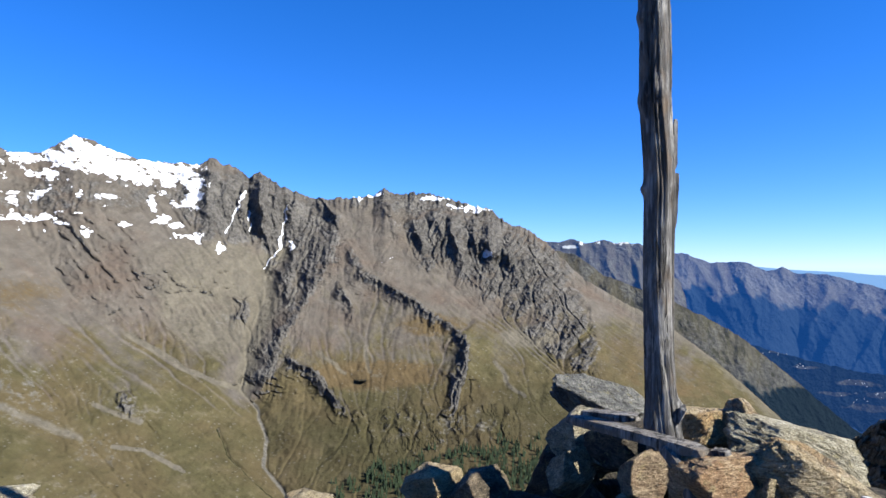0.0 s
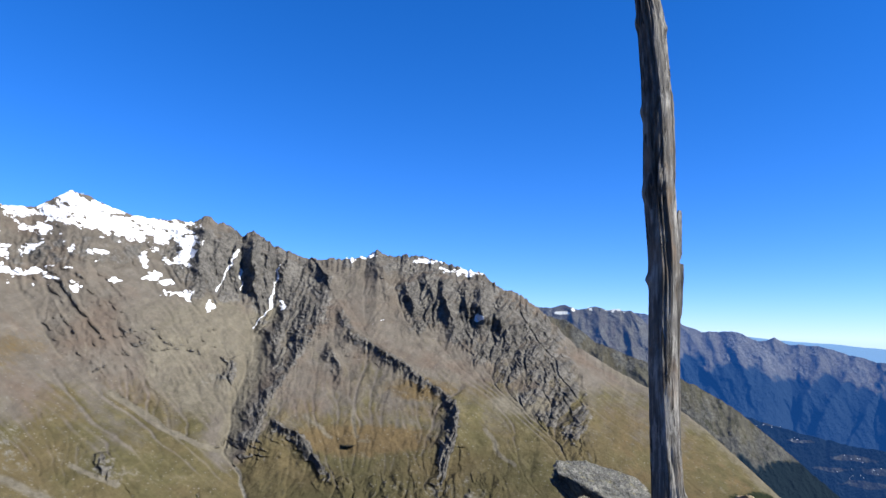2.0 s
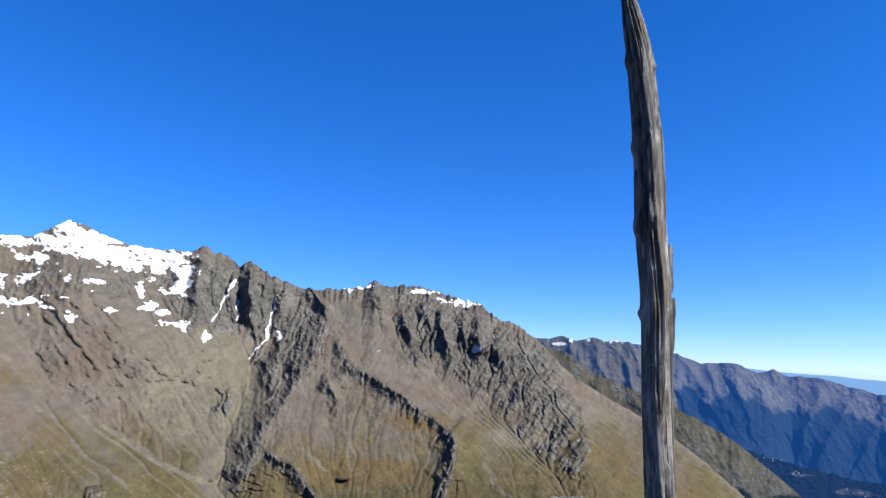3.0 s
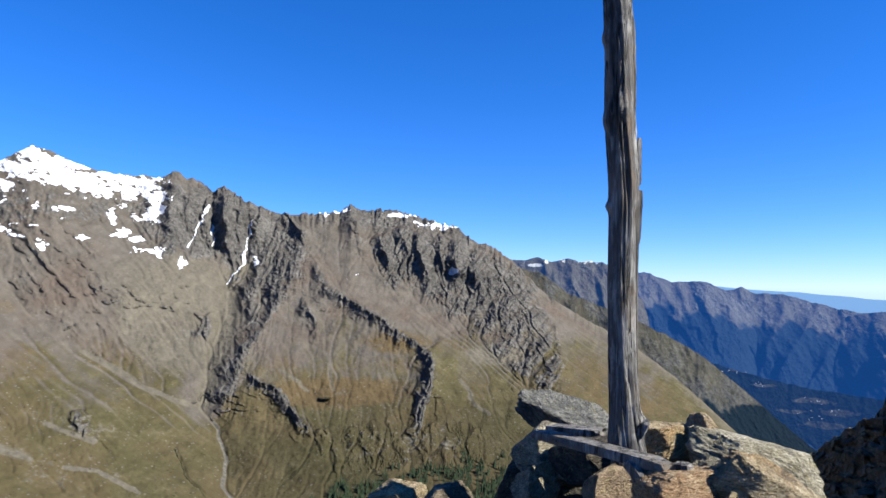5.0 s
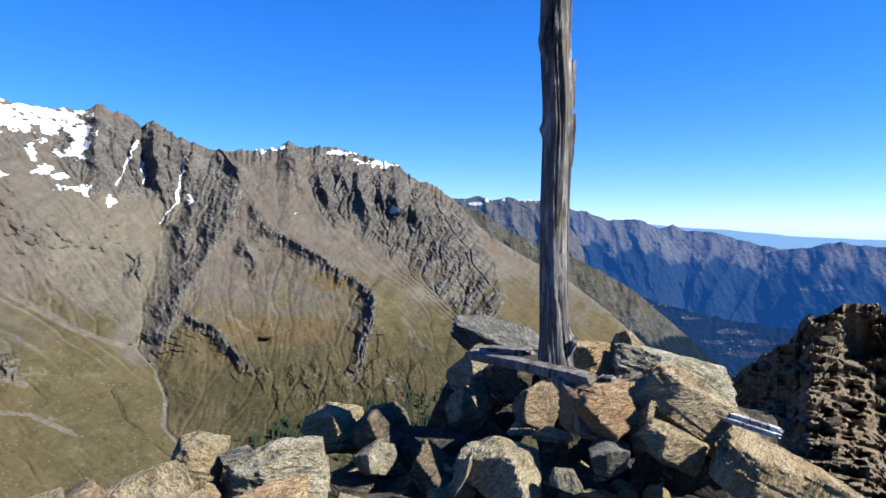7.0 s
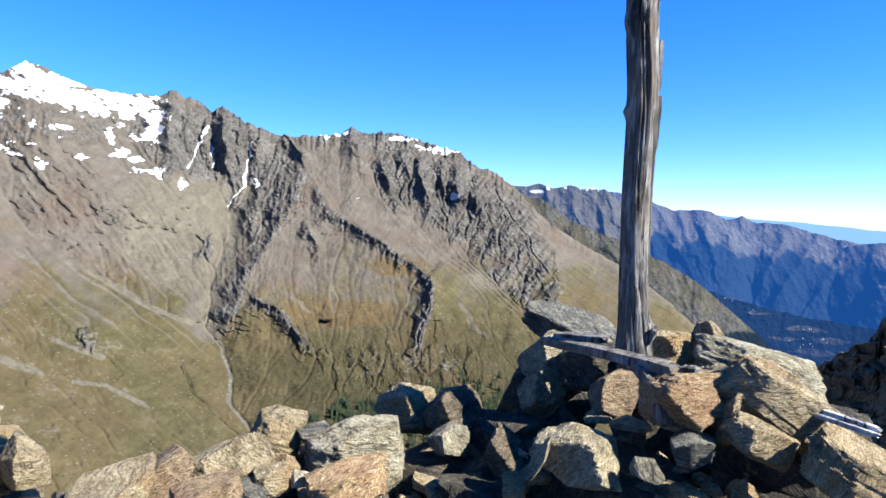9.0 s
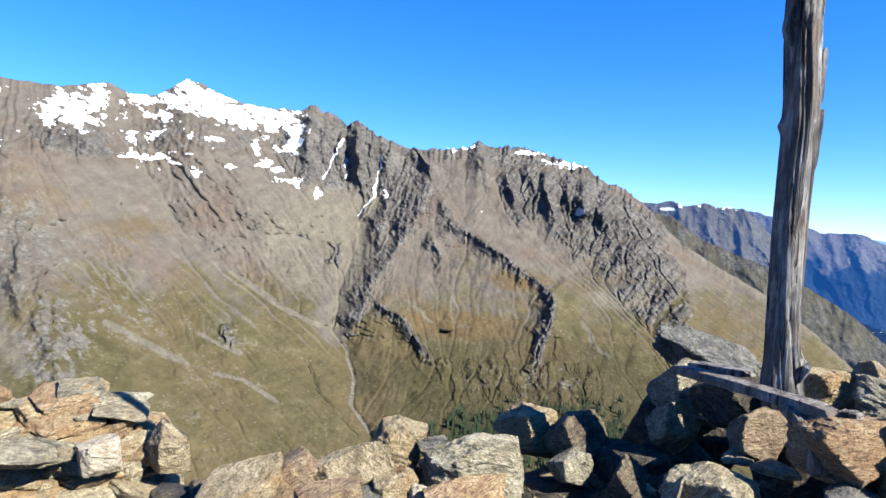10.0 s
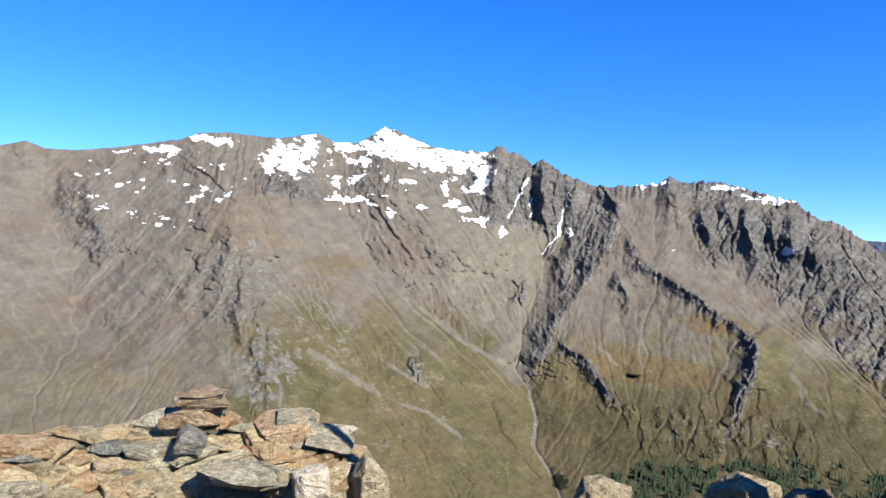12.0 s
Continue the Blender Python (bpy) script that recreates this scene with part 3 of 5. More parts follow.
PATCH = [(-31.6, 5.3, 0.4, 0.6), (-33.0, 4.9, 0.4, 0.35), (-32.4, 3.5, 1.3, 0.2), (-31.2, 3.7, 0.4, 0.3), (-30.2, 3.3, 0.6, 0.2), (-28.3, 2.5, 0.25, 0.4), (-25.8, 3.15, 0.65, 0.3),
         (-23.0, 3.7, 0.9, 0.25), (-22.0, 3.3, 0.7, 0.25), (-21.0, 2.5, 1.2, 0.22), (-18.5, 1.5, 0.3, 0.42), (-20.2, 2.2, 0.4, 0.3), (-23.6, 4.9, 0.3, 0.7), (-26.6, 5.4, 0.9, 0.18), (-12.9, 1.6, 0.28, 0.6)]
snow = np.zeros_like(EL)
for x, y, w, h in SNOW + [(x, y, 0.8 * w, 0.8 * h) for x, y, w, h in PATCH]:
    snow = np.maximum(snow, blotch(x, y, w, h, 0.7))
drift = fractal(np.stack([(EL + 0.45 * AZ) * 3.4, (AZ - EL) * 1.5], -1), 6, 0.68, seed=70)
snow = np.where(snow > 0.02, snow * 1.3 + 2.3 * drift - 0.10 + 0.3 * flow - 0.25 * np.clip(ribs, 0, 1), 0)
for line in ([(-16.6, 6.2), (-17.3, 4.6), (-18.2, 2.8)], [(-13.1, 5.2), (-13.5, 3.3), (-13.9, 1.6), (-15.2, -0.2)], [(-16.4, 4.6), (-16.3, 2.9)]):
    d, _, a = line_distance(AZ + 0.28 * wob2 + 0.5 * jx, EL, line)
    snow = np.maximum(snow, np.exp(-(d / (0.07 + 0.12 * value_noise(np.stack([EL * 1.7, AZ * 0.2], -1), 71).clip(-0.2, 1))) ** 2))
speck = fractal(np.stack([AZ * 1.6, EL * 3.2], -1), 3, 0.6, seed=77)
drift2 = fractal(np.stack([(EL - 0.35 * AZ) * 2.6, (AZ + EL) * 0.9], -1), 4, 0.6, seed=72)
speck = 0.55 * speck + 0.6 * drift2
zone = np.maximum(blotch(-46.5, 3.4, 5.5, 2.6, 0.8), 0.8 * blotch(-31, 5, 4, 2.4, 0.7))
snow = np.maximum(snow, smooth_step(0.33, 0.44, speck) * (zone > 0.3) * (0.5 + 0.5 * zone))
snow = np.maximum(snow, 0.9 * smooth_step(0.5, 0.66, speck) * blotch(-4.5, 0.6, 1.1, 0.6, 0.3))
snow = np.clip(snow, 0, 1)

grass = smooth_step(1.5, -14.5, EL + 4.0 * wob + 1.5 * wob2 + 4.0 * streaks)
grass = np.maximum(grass, (0.55 + 0.5 * wob2 - 0.3 * flow) * smooth_step(-1.5, -6.5, EL + 2.0 * wob) * smooth_step(9, 17, AZ))
grass = grass * (1 - 0.5 * smooth_step(-35, -44, AZ))
scree = 0.5 * smooth_step(0.05, 0.9, streaks + 0.3 * wob2) * smooth_step(-19, -5, EL)
thin = fractal(np.stack([(AZ + 0.6 * EL) * 0.8 + 0.6 * wob2, (AZ - EL) * 0.10], -1), 4, 0.6, seed=91, ridged=True)
scree = np.maximum(scree, 0.66 * smooth_step(0.55, 0.85, thin) * smooth_step(-18, -8, EL) * smooth_step(0.6, -0.2, rock))
scree = np.maximum(scree, 0.55 * smooth_step(12, 15, AZ) * smooth_step(-1.8, 0.0, EL - crest_el + 0.5 * wob2))
scree = np.maximum(scree, 0.85 * np.exp(-(d_gully / 1.1) ** 2))
scree = np.maximum(scree, 1.0 * np.exp(-(d_stream / np.where(a_stream < 0.45, 0.26, 0.17)) ** 2))
for line, w, k in (([(-26.5, -13.6), (-24.0, -14.2), (-21.3, -15.9)], 0.2, 0.95), ([(-27.5, -10.4), (-24.5, -12.0)], 0.28, 0.8), ([(-34.5, -9.5), (-31.0, -11.4), (-28.5, -12.7)], 0.45, 0.7),
                   ([(-10.6, -7.2), (-8.4, -9.0)], 0.3, 0.6), ([(-6.8, -6.8), (-6.2, -8.9)], 0.3, 0.6), ([(4.6, -8.2), (5.8, -10.2), (6.8, -10.9)], 0.3, 0.7), ([(-41.5, -9.5), (-40.0, -12.5)], 0.9, 0.8)):
    d, _, _ = line_distance(AZ + 0.3 * wob2, EL + 0.15 * wob, line)
    scree = np.maximum(scree, k * np.exp(-(d / w) ** 2))
for x, y, w, h, k in ((7.5, -6.0, 3.0, 1.0, 0.75), (-21, 0.5, 5, 2.2, 0.5), (-6, -4.5, 3.5, 1.8, 0.36), (-44.5, -4, 3, 3, 0.45)):
    scree = np.maximum(scree, k * blotch(x, y, w, h, 0.6))
fan = np.clip(blotch(-18.5, -2.5, 5.0, 5.0, 0.7) - 0.2, 0, 1)
scree = np.maximum(scree, np.clip(fan * 1.3, 0, 0.62))
slabs = blotch(0.5, -13.6, 6.5, 1.8, 0.6) * smooth_step(0.0, 0.45, fractal(np.stack([AZ * 1.6 + 0.4 * EL, EL * 1.0], -1), 5, 0.6, seed=98))
rock = np.maximum(rock, 0.45 * slabs)
low_sh = np.interp(AZ, [13, 15.5, 19.5, 24, 27, 31], [-4.6, -5.8, -7.3, -9.6, -12.0, -15])
warm = np.maximum.reduce([(0.36 + 0.5 * wob2) * smooth_step(0.0, -0.8, EL - low_sh + 0.4 * wob2) * smooth_step(13, 16, AZ), blotch(-5.5, -9.2, 6.0, 1.2, 0.6), 0.8 * blotch(-1.0, -5.0, 3.0, 1.0, 0.6), 0.5 * blotch(-40.2, -0.6, 4.6, 3.0, 0.9), 0.55 * blotch(-33.0, -2.0, 3.5, 1.2, 0.7)])
grass = grass * (1 - 0.9 * np.clip(1.3 * np.exp(-(d_gully / 1.6) ** 2), 0, 1))

# our own peak falls away steeply from the summit to the valley floor; behind the crest the ground drops again
r_near = np.concatenate([[0.02, 0.8, 1.5], np.geomspace(2.2, 860, 60)])
NR, NA = np.meshgrid(r_near, az_all, indexing="ij")
ledge = np.interp(az_all, [-180, -80, -70, -30, -24, 60, 70, 180], [3.5, 3.5, 4.9, 4.9, 3.1, 3.1, 3.5, 3.5])
near_z = -1.9 - (-FOOT_Z - 4.0) * smooth_step(0, 1, np.clip((NR - ledge) / (foot_r - ledge), 0, 1) ** 0.62)
near_z = np.minimum(near_z, -1.9 - 0.28 * np.clip(NR - 3.0, 0, 1.9) - 1.1 * np.clip(NR - ledge, 0, 12))
near_z = np.clip(near_z, FOOT_Z, -1.9)
slope_z = RR * np.tan(np.radians(EL))
back = np.linspace(30, 1000, 14)[:, None]
back_r = np.minimum(RR[-1] + back, 4980)
back_z = np.maximum(slope_z[-1] - 0.75 * back, -1250)
all_r = np.concatenate([NR, RR, back_r])
all_a = np.broadcast_to(az_all, all_r.shape)
all_z = np.concatenate([near_z, slope_z, back_z])


def whole(a, near=0.0):
    """A value of the far face carried on over the summit and the back of the crest."""
    return np.concatenate([np.full(NR.shape, near), a, np.broadcast_to(a[-1], back_r.shape)]).astype(np.float32)


ground = link_mesh("ground", np.stack([all_r * np.sin(np.radians(all_a)), all_r * np.cos(np.radians(all_a)), all_z], -1).reshape(-1, 3), grid_faces(len(all_r), n_az, True), terrain_material("alpine_slopes"))
tagged(ground, "alpine slopes of turf, scree and crags with snow patches", "ground", kind="structure")
zones = ground.data.color_attributes.new("zones", "FLOAT_COLOR", "POINT")
zones.data.foreach_set("color", np.stack([whole(snow), whole(rock, 0.9), whole(grass), whole(scree)], -1).ravel())


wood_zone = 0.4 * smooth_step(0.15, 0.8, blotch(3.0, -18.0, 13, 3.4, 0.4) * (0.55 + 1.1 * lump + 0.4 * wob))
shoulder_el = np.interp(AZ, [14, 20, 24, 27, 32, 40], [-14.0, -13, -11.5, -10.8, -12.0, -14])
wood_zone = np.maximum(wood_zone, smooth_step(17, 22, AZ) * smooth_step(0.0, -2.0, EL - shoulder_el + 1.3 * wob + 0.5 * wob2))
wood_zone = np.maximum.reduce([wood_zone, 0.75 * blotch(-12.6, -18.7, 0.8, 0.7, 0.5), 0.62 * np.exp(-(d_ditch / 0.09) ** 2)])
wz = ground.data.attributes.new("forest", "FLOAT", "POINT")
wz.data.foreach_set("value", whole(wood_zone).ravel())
slab_zone = np.maximum.reduce([0.95 * blotch(-41.0, -3.6, 3.4, 4.2, 0.8), 1.05 * blotch(-37.8, -11.0, 2.4, 3.6, 0.7), 0.5 * blotch(-33.5, -8, 4.5, 3.5, 0.8), 0.42 * blotch(0.5, -13.4, 6.5, 1.9, 0.7),
                              0.34 * blotch(-27, -13, 8, 5, 0.8), 0.7 * blotch(-25.2, -10.6, 0.9, 0.7, 0.5), 0.6 * blotch(-18.0, -4.4, 0.9, 0.9, 0.5), 0.5 * blotch(-53, 1, 4, 3, 0.8)])
slab_zone = np.clip(slab_zone * (0.7 + 0.7 * streaks2 + 0.9 * lump), 0, 1)
slab_zone = np.maximum(slab_zone, 0.95 * np.exp(-(d_stream / 0.11) ** 2) * smooth_step(0.38, 0.5, a_stream))
sz = ground.data.attributes.new("slab", "FLOAT", "POINT")
sz.data.foreach_set("value", whole(slab_zone).ravel())
wm = ground.data.attributes.new("warm", "FLOAT", "POINT")
wm.data.foreach_set("value", whole(warm).ravel())
# tint: runoff, lumps and gullies, darker over the lower slope
tint = ground.data.attributes.new("tint", "FLOAT", "POINT")
tint.data.foreach_set("value", whole(0.5 + 0.12 * flow * (1 - 0.5 * rock) + 0.24 * lump + 0.10 * gullies * smooth_step(-12, -3, EL) + 0.07 * smooth_step(-35, -42, AZ) - 0.42 * blotch(3.0, -15.0, 15.0, 4.5, 0.6), 0.5).ravel())


def ground_at(bearing, angle):
    """The place on the far slopes at a bearing and an angle of height."""
    j = int(np.argmin(np.abs(az_all - bearing)))
    i = int(np.argmax(EL[:, j] >= angle))
    r, a = RR[i, j], radians(az_all[j])
    return Vector((r * math.sin(a), r * math.cos(a), slope_z[i, j]))


# ---- the hazy ranges beyond the valley, one behind the other, haze painted into them ----
def range_layer(label, line, foot, reach, lean_back, ridges, material, tree_line, seed, step=0.12, fold=30.0, snow_from=90.0, meadows=(), glacier=None, turf=0.25):
    """A mountain range: its crest (bearing, angle of height), the ridges that run down from it, woods below the tree line."""
    pts = np.array(line)
    faz = np.arange(pts[0, 0], pts[-1, 0], step)
    top = np.interp(faz, *pts.T) + 0.07 * (value_noise(np.stack([faz * 1.5, 0 * faz], -1), seed) + 0.6 * value_noise(np.stack([faz * 4.1, 0 * faz], -1), seed + 1))
    fu = np.linspace(0, 1, 150) ** 0.85
    U, A = np.meshgrid(fu, faz, indexing="ij")
    E = foot + (top - foot) * U
    wv = fractal(np.stack([A * 0.5, E * 0.5], -1), 4, seed=seed + 2)
    fwd = np.zeros_like(U)
    for x0, y0, x1, y1, hgt, wd in ridges:
        d, sd, a = line_distance(A + 0.5 * wv, E + 0.4 * wv, [(x0, y0), ((x0 + x1) / 2 + 0.25 * math.sin(x0 * 3), (y0 + y1) / 2), (x1, y1)])
        fwd += hgt * np.exp(-(d / np.where(sd > 0, wd, wd * 2.4)) ** 1.2) * (0.3 + 0.7 * smooth_step(0, 0.3, a))
    folds = fractal(np.stack([A * 0.9 + 0.45 * E, E * 0.4], -1), 6, 0.55, seed=seed + 3, ridged=True)
    fine_f = fractal(np.stack([A * 3.0 + 0.6 * E, E * 1.2], -1), 4, 0.55, seed=seed + 4, ridged=True)
    R = reach - lean_back * (top - E) - 0.7 * fwd - 0.45 * fold * folds - 0.1 * fold * fine_f
    a = np.radians(A)
    ob = link_mesh("backdrop", np.stack([R * np.sin(a), R * np.cos(a), R * np.tan(np.radians(E))], -1).reshape(-1, 3), grid_faces(len(fu), len(faz)), material)
    tagged(ob, label, "mountains", kind="structure")
    flake = fractal(np.stack([A * 2.2, E * 4.0], -1), 4, 0.6, seed=seed + 5)
    white = smooth_step(0.05, 0.3, flake) * smooth_step(snow_from - 0.3, snow_from + 0.2, E)
    if glacier:
        x, y, w, h = glacier
        white = np.maximum(white, 1 - smooth_step(0.7, 1.1, np.hypot((A - x + 0.3 * flake) / w, (E - y + 0.05 * flake) / h)))
    green = np.zeros_like(U)
    for x, y, w, h in meadows:
        green = np.maximum(green, 1 - smooth_step(0.6, 1.2, np.hypot((A - x + 0.8 * flake) / w, (E - y + 0.25 * wv) / h)))
    trees = smooth_step(0.5, -1.0, E - tree_line + 1.5 * wv + 1.0 * folds) * (1 - green)
    zone = ob.data.color_attributes.new("zones", "FLOAT_COLOR", "POINT")
    zone.data.foreach_set("color", np.stack([white, 0.32 + 0.45 * wv + 0.2 * folds, np.clip(turf + 0.3 * wv + green, 0, 1), 0.4 + 0.4 * fine_f], -1).astype(np.float32).ravel())
    wooded = ob.data.attributes.new("forest", "FLOAT", "POINT")
    wooded.data.foreach_set("value", trees.astype(np.float32).ravel())
    return ob


# painted haze: the blue emission grows with distance, the slopes themselves give no light
HAZE_NEAR = terrain_material("shoulder_painted_haze", (0.02, (0.08, 0.13, 0.18), (0.05, 0.15, 0.42), 0.03))
HAZE_MID = terrain_material("slopes_painted_haze", (0.04, (0.08, 0.13, 0.20), (0.03, 0.15, 0.54), 0.085))
HAZE_FAR = terrain_material("far_slopes_painted_haze", (0.06, (0.08, 0.13, 0.22), (0.02, 0.15, 0.60), 0.13))
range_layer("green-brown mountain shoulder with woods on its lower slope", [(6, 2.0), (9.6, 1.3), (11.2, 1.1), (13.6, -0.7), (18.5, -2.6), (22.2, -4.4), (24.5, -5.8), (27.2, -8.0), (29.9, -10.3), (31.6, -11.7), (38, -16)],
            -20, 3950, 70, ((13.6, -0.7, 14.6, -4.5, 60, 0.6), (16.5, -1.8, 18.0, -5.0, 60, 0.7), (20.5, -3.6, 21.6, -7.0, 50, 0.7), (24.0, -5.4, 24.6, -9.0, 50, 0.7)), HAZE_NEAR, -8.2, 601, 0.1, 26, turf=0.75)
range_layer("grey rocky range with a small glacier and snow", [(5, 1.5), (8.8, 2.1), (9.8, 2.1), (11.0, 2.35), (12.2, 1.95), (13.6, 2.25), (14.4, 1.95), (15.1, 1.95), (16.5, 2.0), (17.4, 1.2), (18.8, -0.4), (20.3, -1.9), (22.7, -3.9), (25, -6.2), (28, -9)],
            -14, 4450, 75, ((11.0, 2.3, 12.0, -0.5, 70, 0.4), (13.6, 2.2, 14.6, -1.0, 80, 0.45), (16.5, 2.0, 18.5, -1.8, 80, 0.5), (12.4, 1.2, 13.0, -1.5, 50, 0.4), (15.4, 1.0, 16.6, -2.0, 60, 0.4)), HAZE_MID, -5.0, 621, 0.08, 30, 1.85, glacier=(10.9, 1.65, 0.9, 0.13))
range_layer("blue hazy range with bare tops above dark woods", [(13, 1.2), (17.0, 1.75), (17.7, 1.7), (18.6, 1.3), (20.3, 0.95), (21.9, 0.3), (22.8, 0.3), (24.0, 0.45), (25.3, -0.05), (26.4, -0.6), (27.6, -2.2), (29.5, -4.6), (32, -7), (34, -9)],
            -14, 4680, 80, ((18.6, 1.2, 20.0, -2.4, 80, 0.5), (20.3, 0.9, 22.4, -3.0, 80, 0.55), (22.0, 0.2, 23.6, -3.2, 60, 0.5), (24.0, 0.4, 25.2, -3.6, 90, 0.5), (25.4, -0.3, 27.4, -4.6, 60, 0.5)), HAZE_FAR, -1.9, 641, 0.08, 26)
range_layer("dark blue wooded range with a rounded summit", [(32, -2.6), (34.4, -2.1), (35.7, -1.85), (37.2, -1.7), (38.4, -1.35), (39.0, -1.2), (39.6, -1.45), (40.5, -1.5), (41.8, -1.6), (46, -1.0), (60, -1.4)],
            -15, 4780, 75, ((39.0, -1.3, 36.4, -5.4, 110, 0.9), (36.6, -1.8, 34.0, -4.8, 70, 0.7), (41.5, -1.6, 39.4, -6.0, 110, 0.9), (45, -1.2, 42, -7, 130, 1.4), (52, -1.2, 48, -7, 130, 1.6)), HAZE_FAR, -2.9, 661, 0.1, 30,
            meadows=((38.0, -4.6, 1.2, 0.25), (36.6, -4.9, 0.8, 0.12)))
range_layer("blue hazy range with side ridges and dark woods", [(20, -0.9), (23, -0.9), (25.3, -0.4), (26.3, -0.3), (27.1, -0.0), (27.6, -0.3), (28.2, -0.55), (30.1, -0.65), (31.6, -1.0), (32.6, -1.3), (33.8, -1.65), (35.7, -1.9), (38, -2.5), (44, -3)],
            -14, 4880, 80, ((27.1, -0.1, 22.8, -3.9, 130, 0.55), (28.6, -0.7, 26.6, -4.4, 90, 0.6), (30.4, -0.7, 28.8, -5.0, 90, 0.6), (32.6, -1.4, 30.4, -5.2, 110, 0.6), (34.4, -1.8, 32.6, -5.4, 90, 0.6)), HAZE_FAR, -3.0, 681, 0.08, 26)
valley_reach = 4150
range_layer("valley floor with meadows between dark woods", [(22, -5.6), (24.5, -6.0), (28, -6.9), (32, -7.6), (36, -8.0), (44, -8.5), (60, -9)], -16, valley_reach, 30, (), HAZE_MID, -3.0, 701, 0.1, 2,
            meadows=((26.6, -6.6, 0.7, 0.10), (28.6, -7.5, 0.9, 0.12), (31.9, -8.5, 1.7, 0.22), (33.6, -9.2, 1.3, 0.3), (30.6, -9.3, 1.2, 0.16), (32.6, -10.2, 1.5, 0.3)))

# a paler range beyond it, its haze painted as pale base colour and glow
BEYOND = [(20, 0.2), (23, 0.25), (27, -0.2), (31.5, -0.45), (35.5, -0.85), (41, -1.05), (60, -1.1)]
baz = np.arange(18, 60.01, 0.15)
btop = np.interp(baz, *np.array(BEYOND).T) + 0.05 * fractal(np.stack([baz * 0.9, baz * 0], -1), 4, 0.55, seed=151)
pale = np.stack([np.stack([4915 * np.sin(np.radians(baz)), 4915 * np.cos(np.radians(baz)), 4915 * np.tan(np.radians(e))], -1) for e in (btop - 2.5, btop - 1.0, btop)])
PALE = terrain_material("pale_painted_haze", (0.85, (0.16, 0.22, 0.30), (0.30, 0.56, 0.95), 0.29))
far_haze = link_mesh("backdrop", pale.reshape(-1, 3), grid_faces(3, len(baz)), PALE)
tagged(far_haze, "pale blue range on the hazy horizon", "mountains", kind="structure")


# ---- stones ----
def stone_geometry(seed, dims, n=11, cuts=7, p=60, rough=0.045, layered=0.0, breaks=()):
    """An angular block: flat broken faces with worn edges, and rough or layered skin; breaks are faces (normal, distance) of its own."""
    rng = np.random.RandomState(seed)
    g = np.linspace(-1, 1, n)
    pts, faces, base_i = [], [], 0
    a, b = np.meshgrid(g, g, indexing="ij")
    one = np.ones_like(a)
    for axis in range(3):
        for sgn in (-1, 1):
            q = [None] * 3
            q[axis], q[(axis + 1) % 3], q[(axis + 2) % 3] = sgn * one, (a if sgn > 0 else b), (b if sgn > 0 else a)
            pts.append(np.stack(q, -1).reshape(-1, 3))
            faces.append(grid_faces(n, n) + base_i)
            base_i += n * n
    pts, faces = np.concatenate(pts), np.concatenate(faces)
    key = np.round(pts * 1000).astype(int)
    _, first, inv = np.unique(key, axis=0, return_index=True, return_inverse=True)
    pts, faces = pts[first], inv.reshape(-1)[faces]
    d = pts / np.linalg.norm(pts, axis=1, keepdims=True)
    planes, off = [], []
    for axis in range(3):
        for sgn in (-1, 1):
            v = rng.uniform(-0.36, 0.36, 3) * (0.4 if breaks else 1.0)
            v[axis] = sgn
            planes.append(v / np.linalg.norm(v))
            off.append(rng.uniform(0.86, 1.0))
    for b in breaks:
        planes.append(np.array(b[:3]) / np.linalg.norm(b[:3]))
        off.append(b[3])
    for _ in range(4 if breaks else cuts):
        v = rng.normal(size=3)
        planes.append(v / np.linalg.norm(v))
        off.append(rng.uniform(0.88 if breaks else 0.78, 1.15))
    s = np.clip(d @ np.array(planes).T / np.array(off), 0, None)
    r = (s ** p).sum(1) ** (-1 / p)
    v = d * r[:, None]
    o = rng.uniform(0, 50, 3)
    rough = rough * (1.5 if breaks else 1.1)
    bump = fractal(v * 1.5 + o, 3, 0.55, seed) * 1.1 + fractal(v * 3.5 + o, 4, 0.6, seed + 5, ridged=True) * 0.9 + fractal(v * np.array([4, 4, 13]) + o, 3, 0.6, seed + 8, ridged=True) * 0.45
    v = v * (1 + rough * bump)[:, None]
    v = v * (np.array(dims) / 2)
    if layered:
        step = np.round(v[:, 2] / layered + 0.6 * fractal(v * 5 + o, 2, 0.5, seed + 9))
        shrink = 1 - 0.05 * value_noise(np.stack([step, step * 0 + seed], -1) * 1.37 + 0.31, seed)
        v[:, :2] *= shrink[:, None]
    return v, faces


def stone(label, x, y, z, w, dp, h, roll=0.0, pitch=0.0, turn=0.0, mat=None, seed=1, name="stone", group="stones of the summit cairn", n=19, cuts=8, layered=0.0, rough=0.045, p=60, breaks=()):
    """A loose stone; w across the view, dp away from it, h upright; roll lowers its right end."""
    v, fc = stone_geometry(seed, (w, dp, h), n, cuts, p, rough, layered, breaks)
    ob = link_mesh(name, v, fc, mat or GREY_STONE)
    ob.data.set_sharp_from_angle(angle=radians(24))
    ob.matrix_world = pose(x, y, z, pitch, roll, -math.degrees(math.atan2(x, y)) + turn)
    return tagged(ob, label, "stone", group)


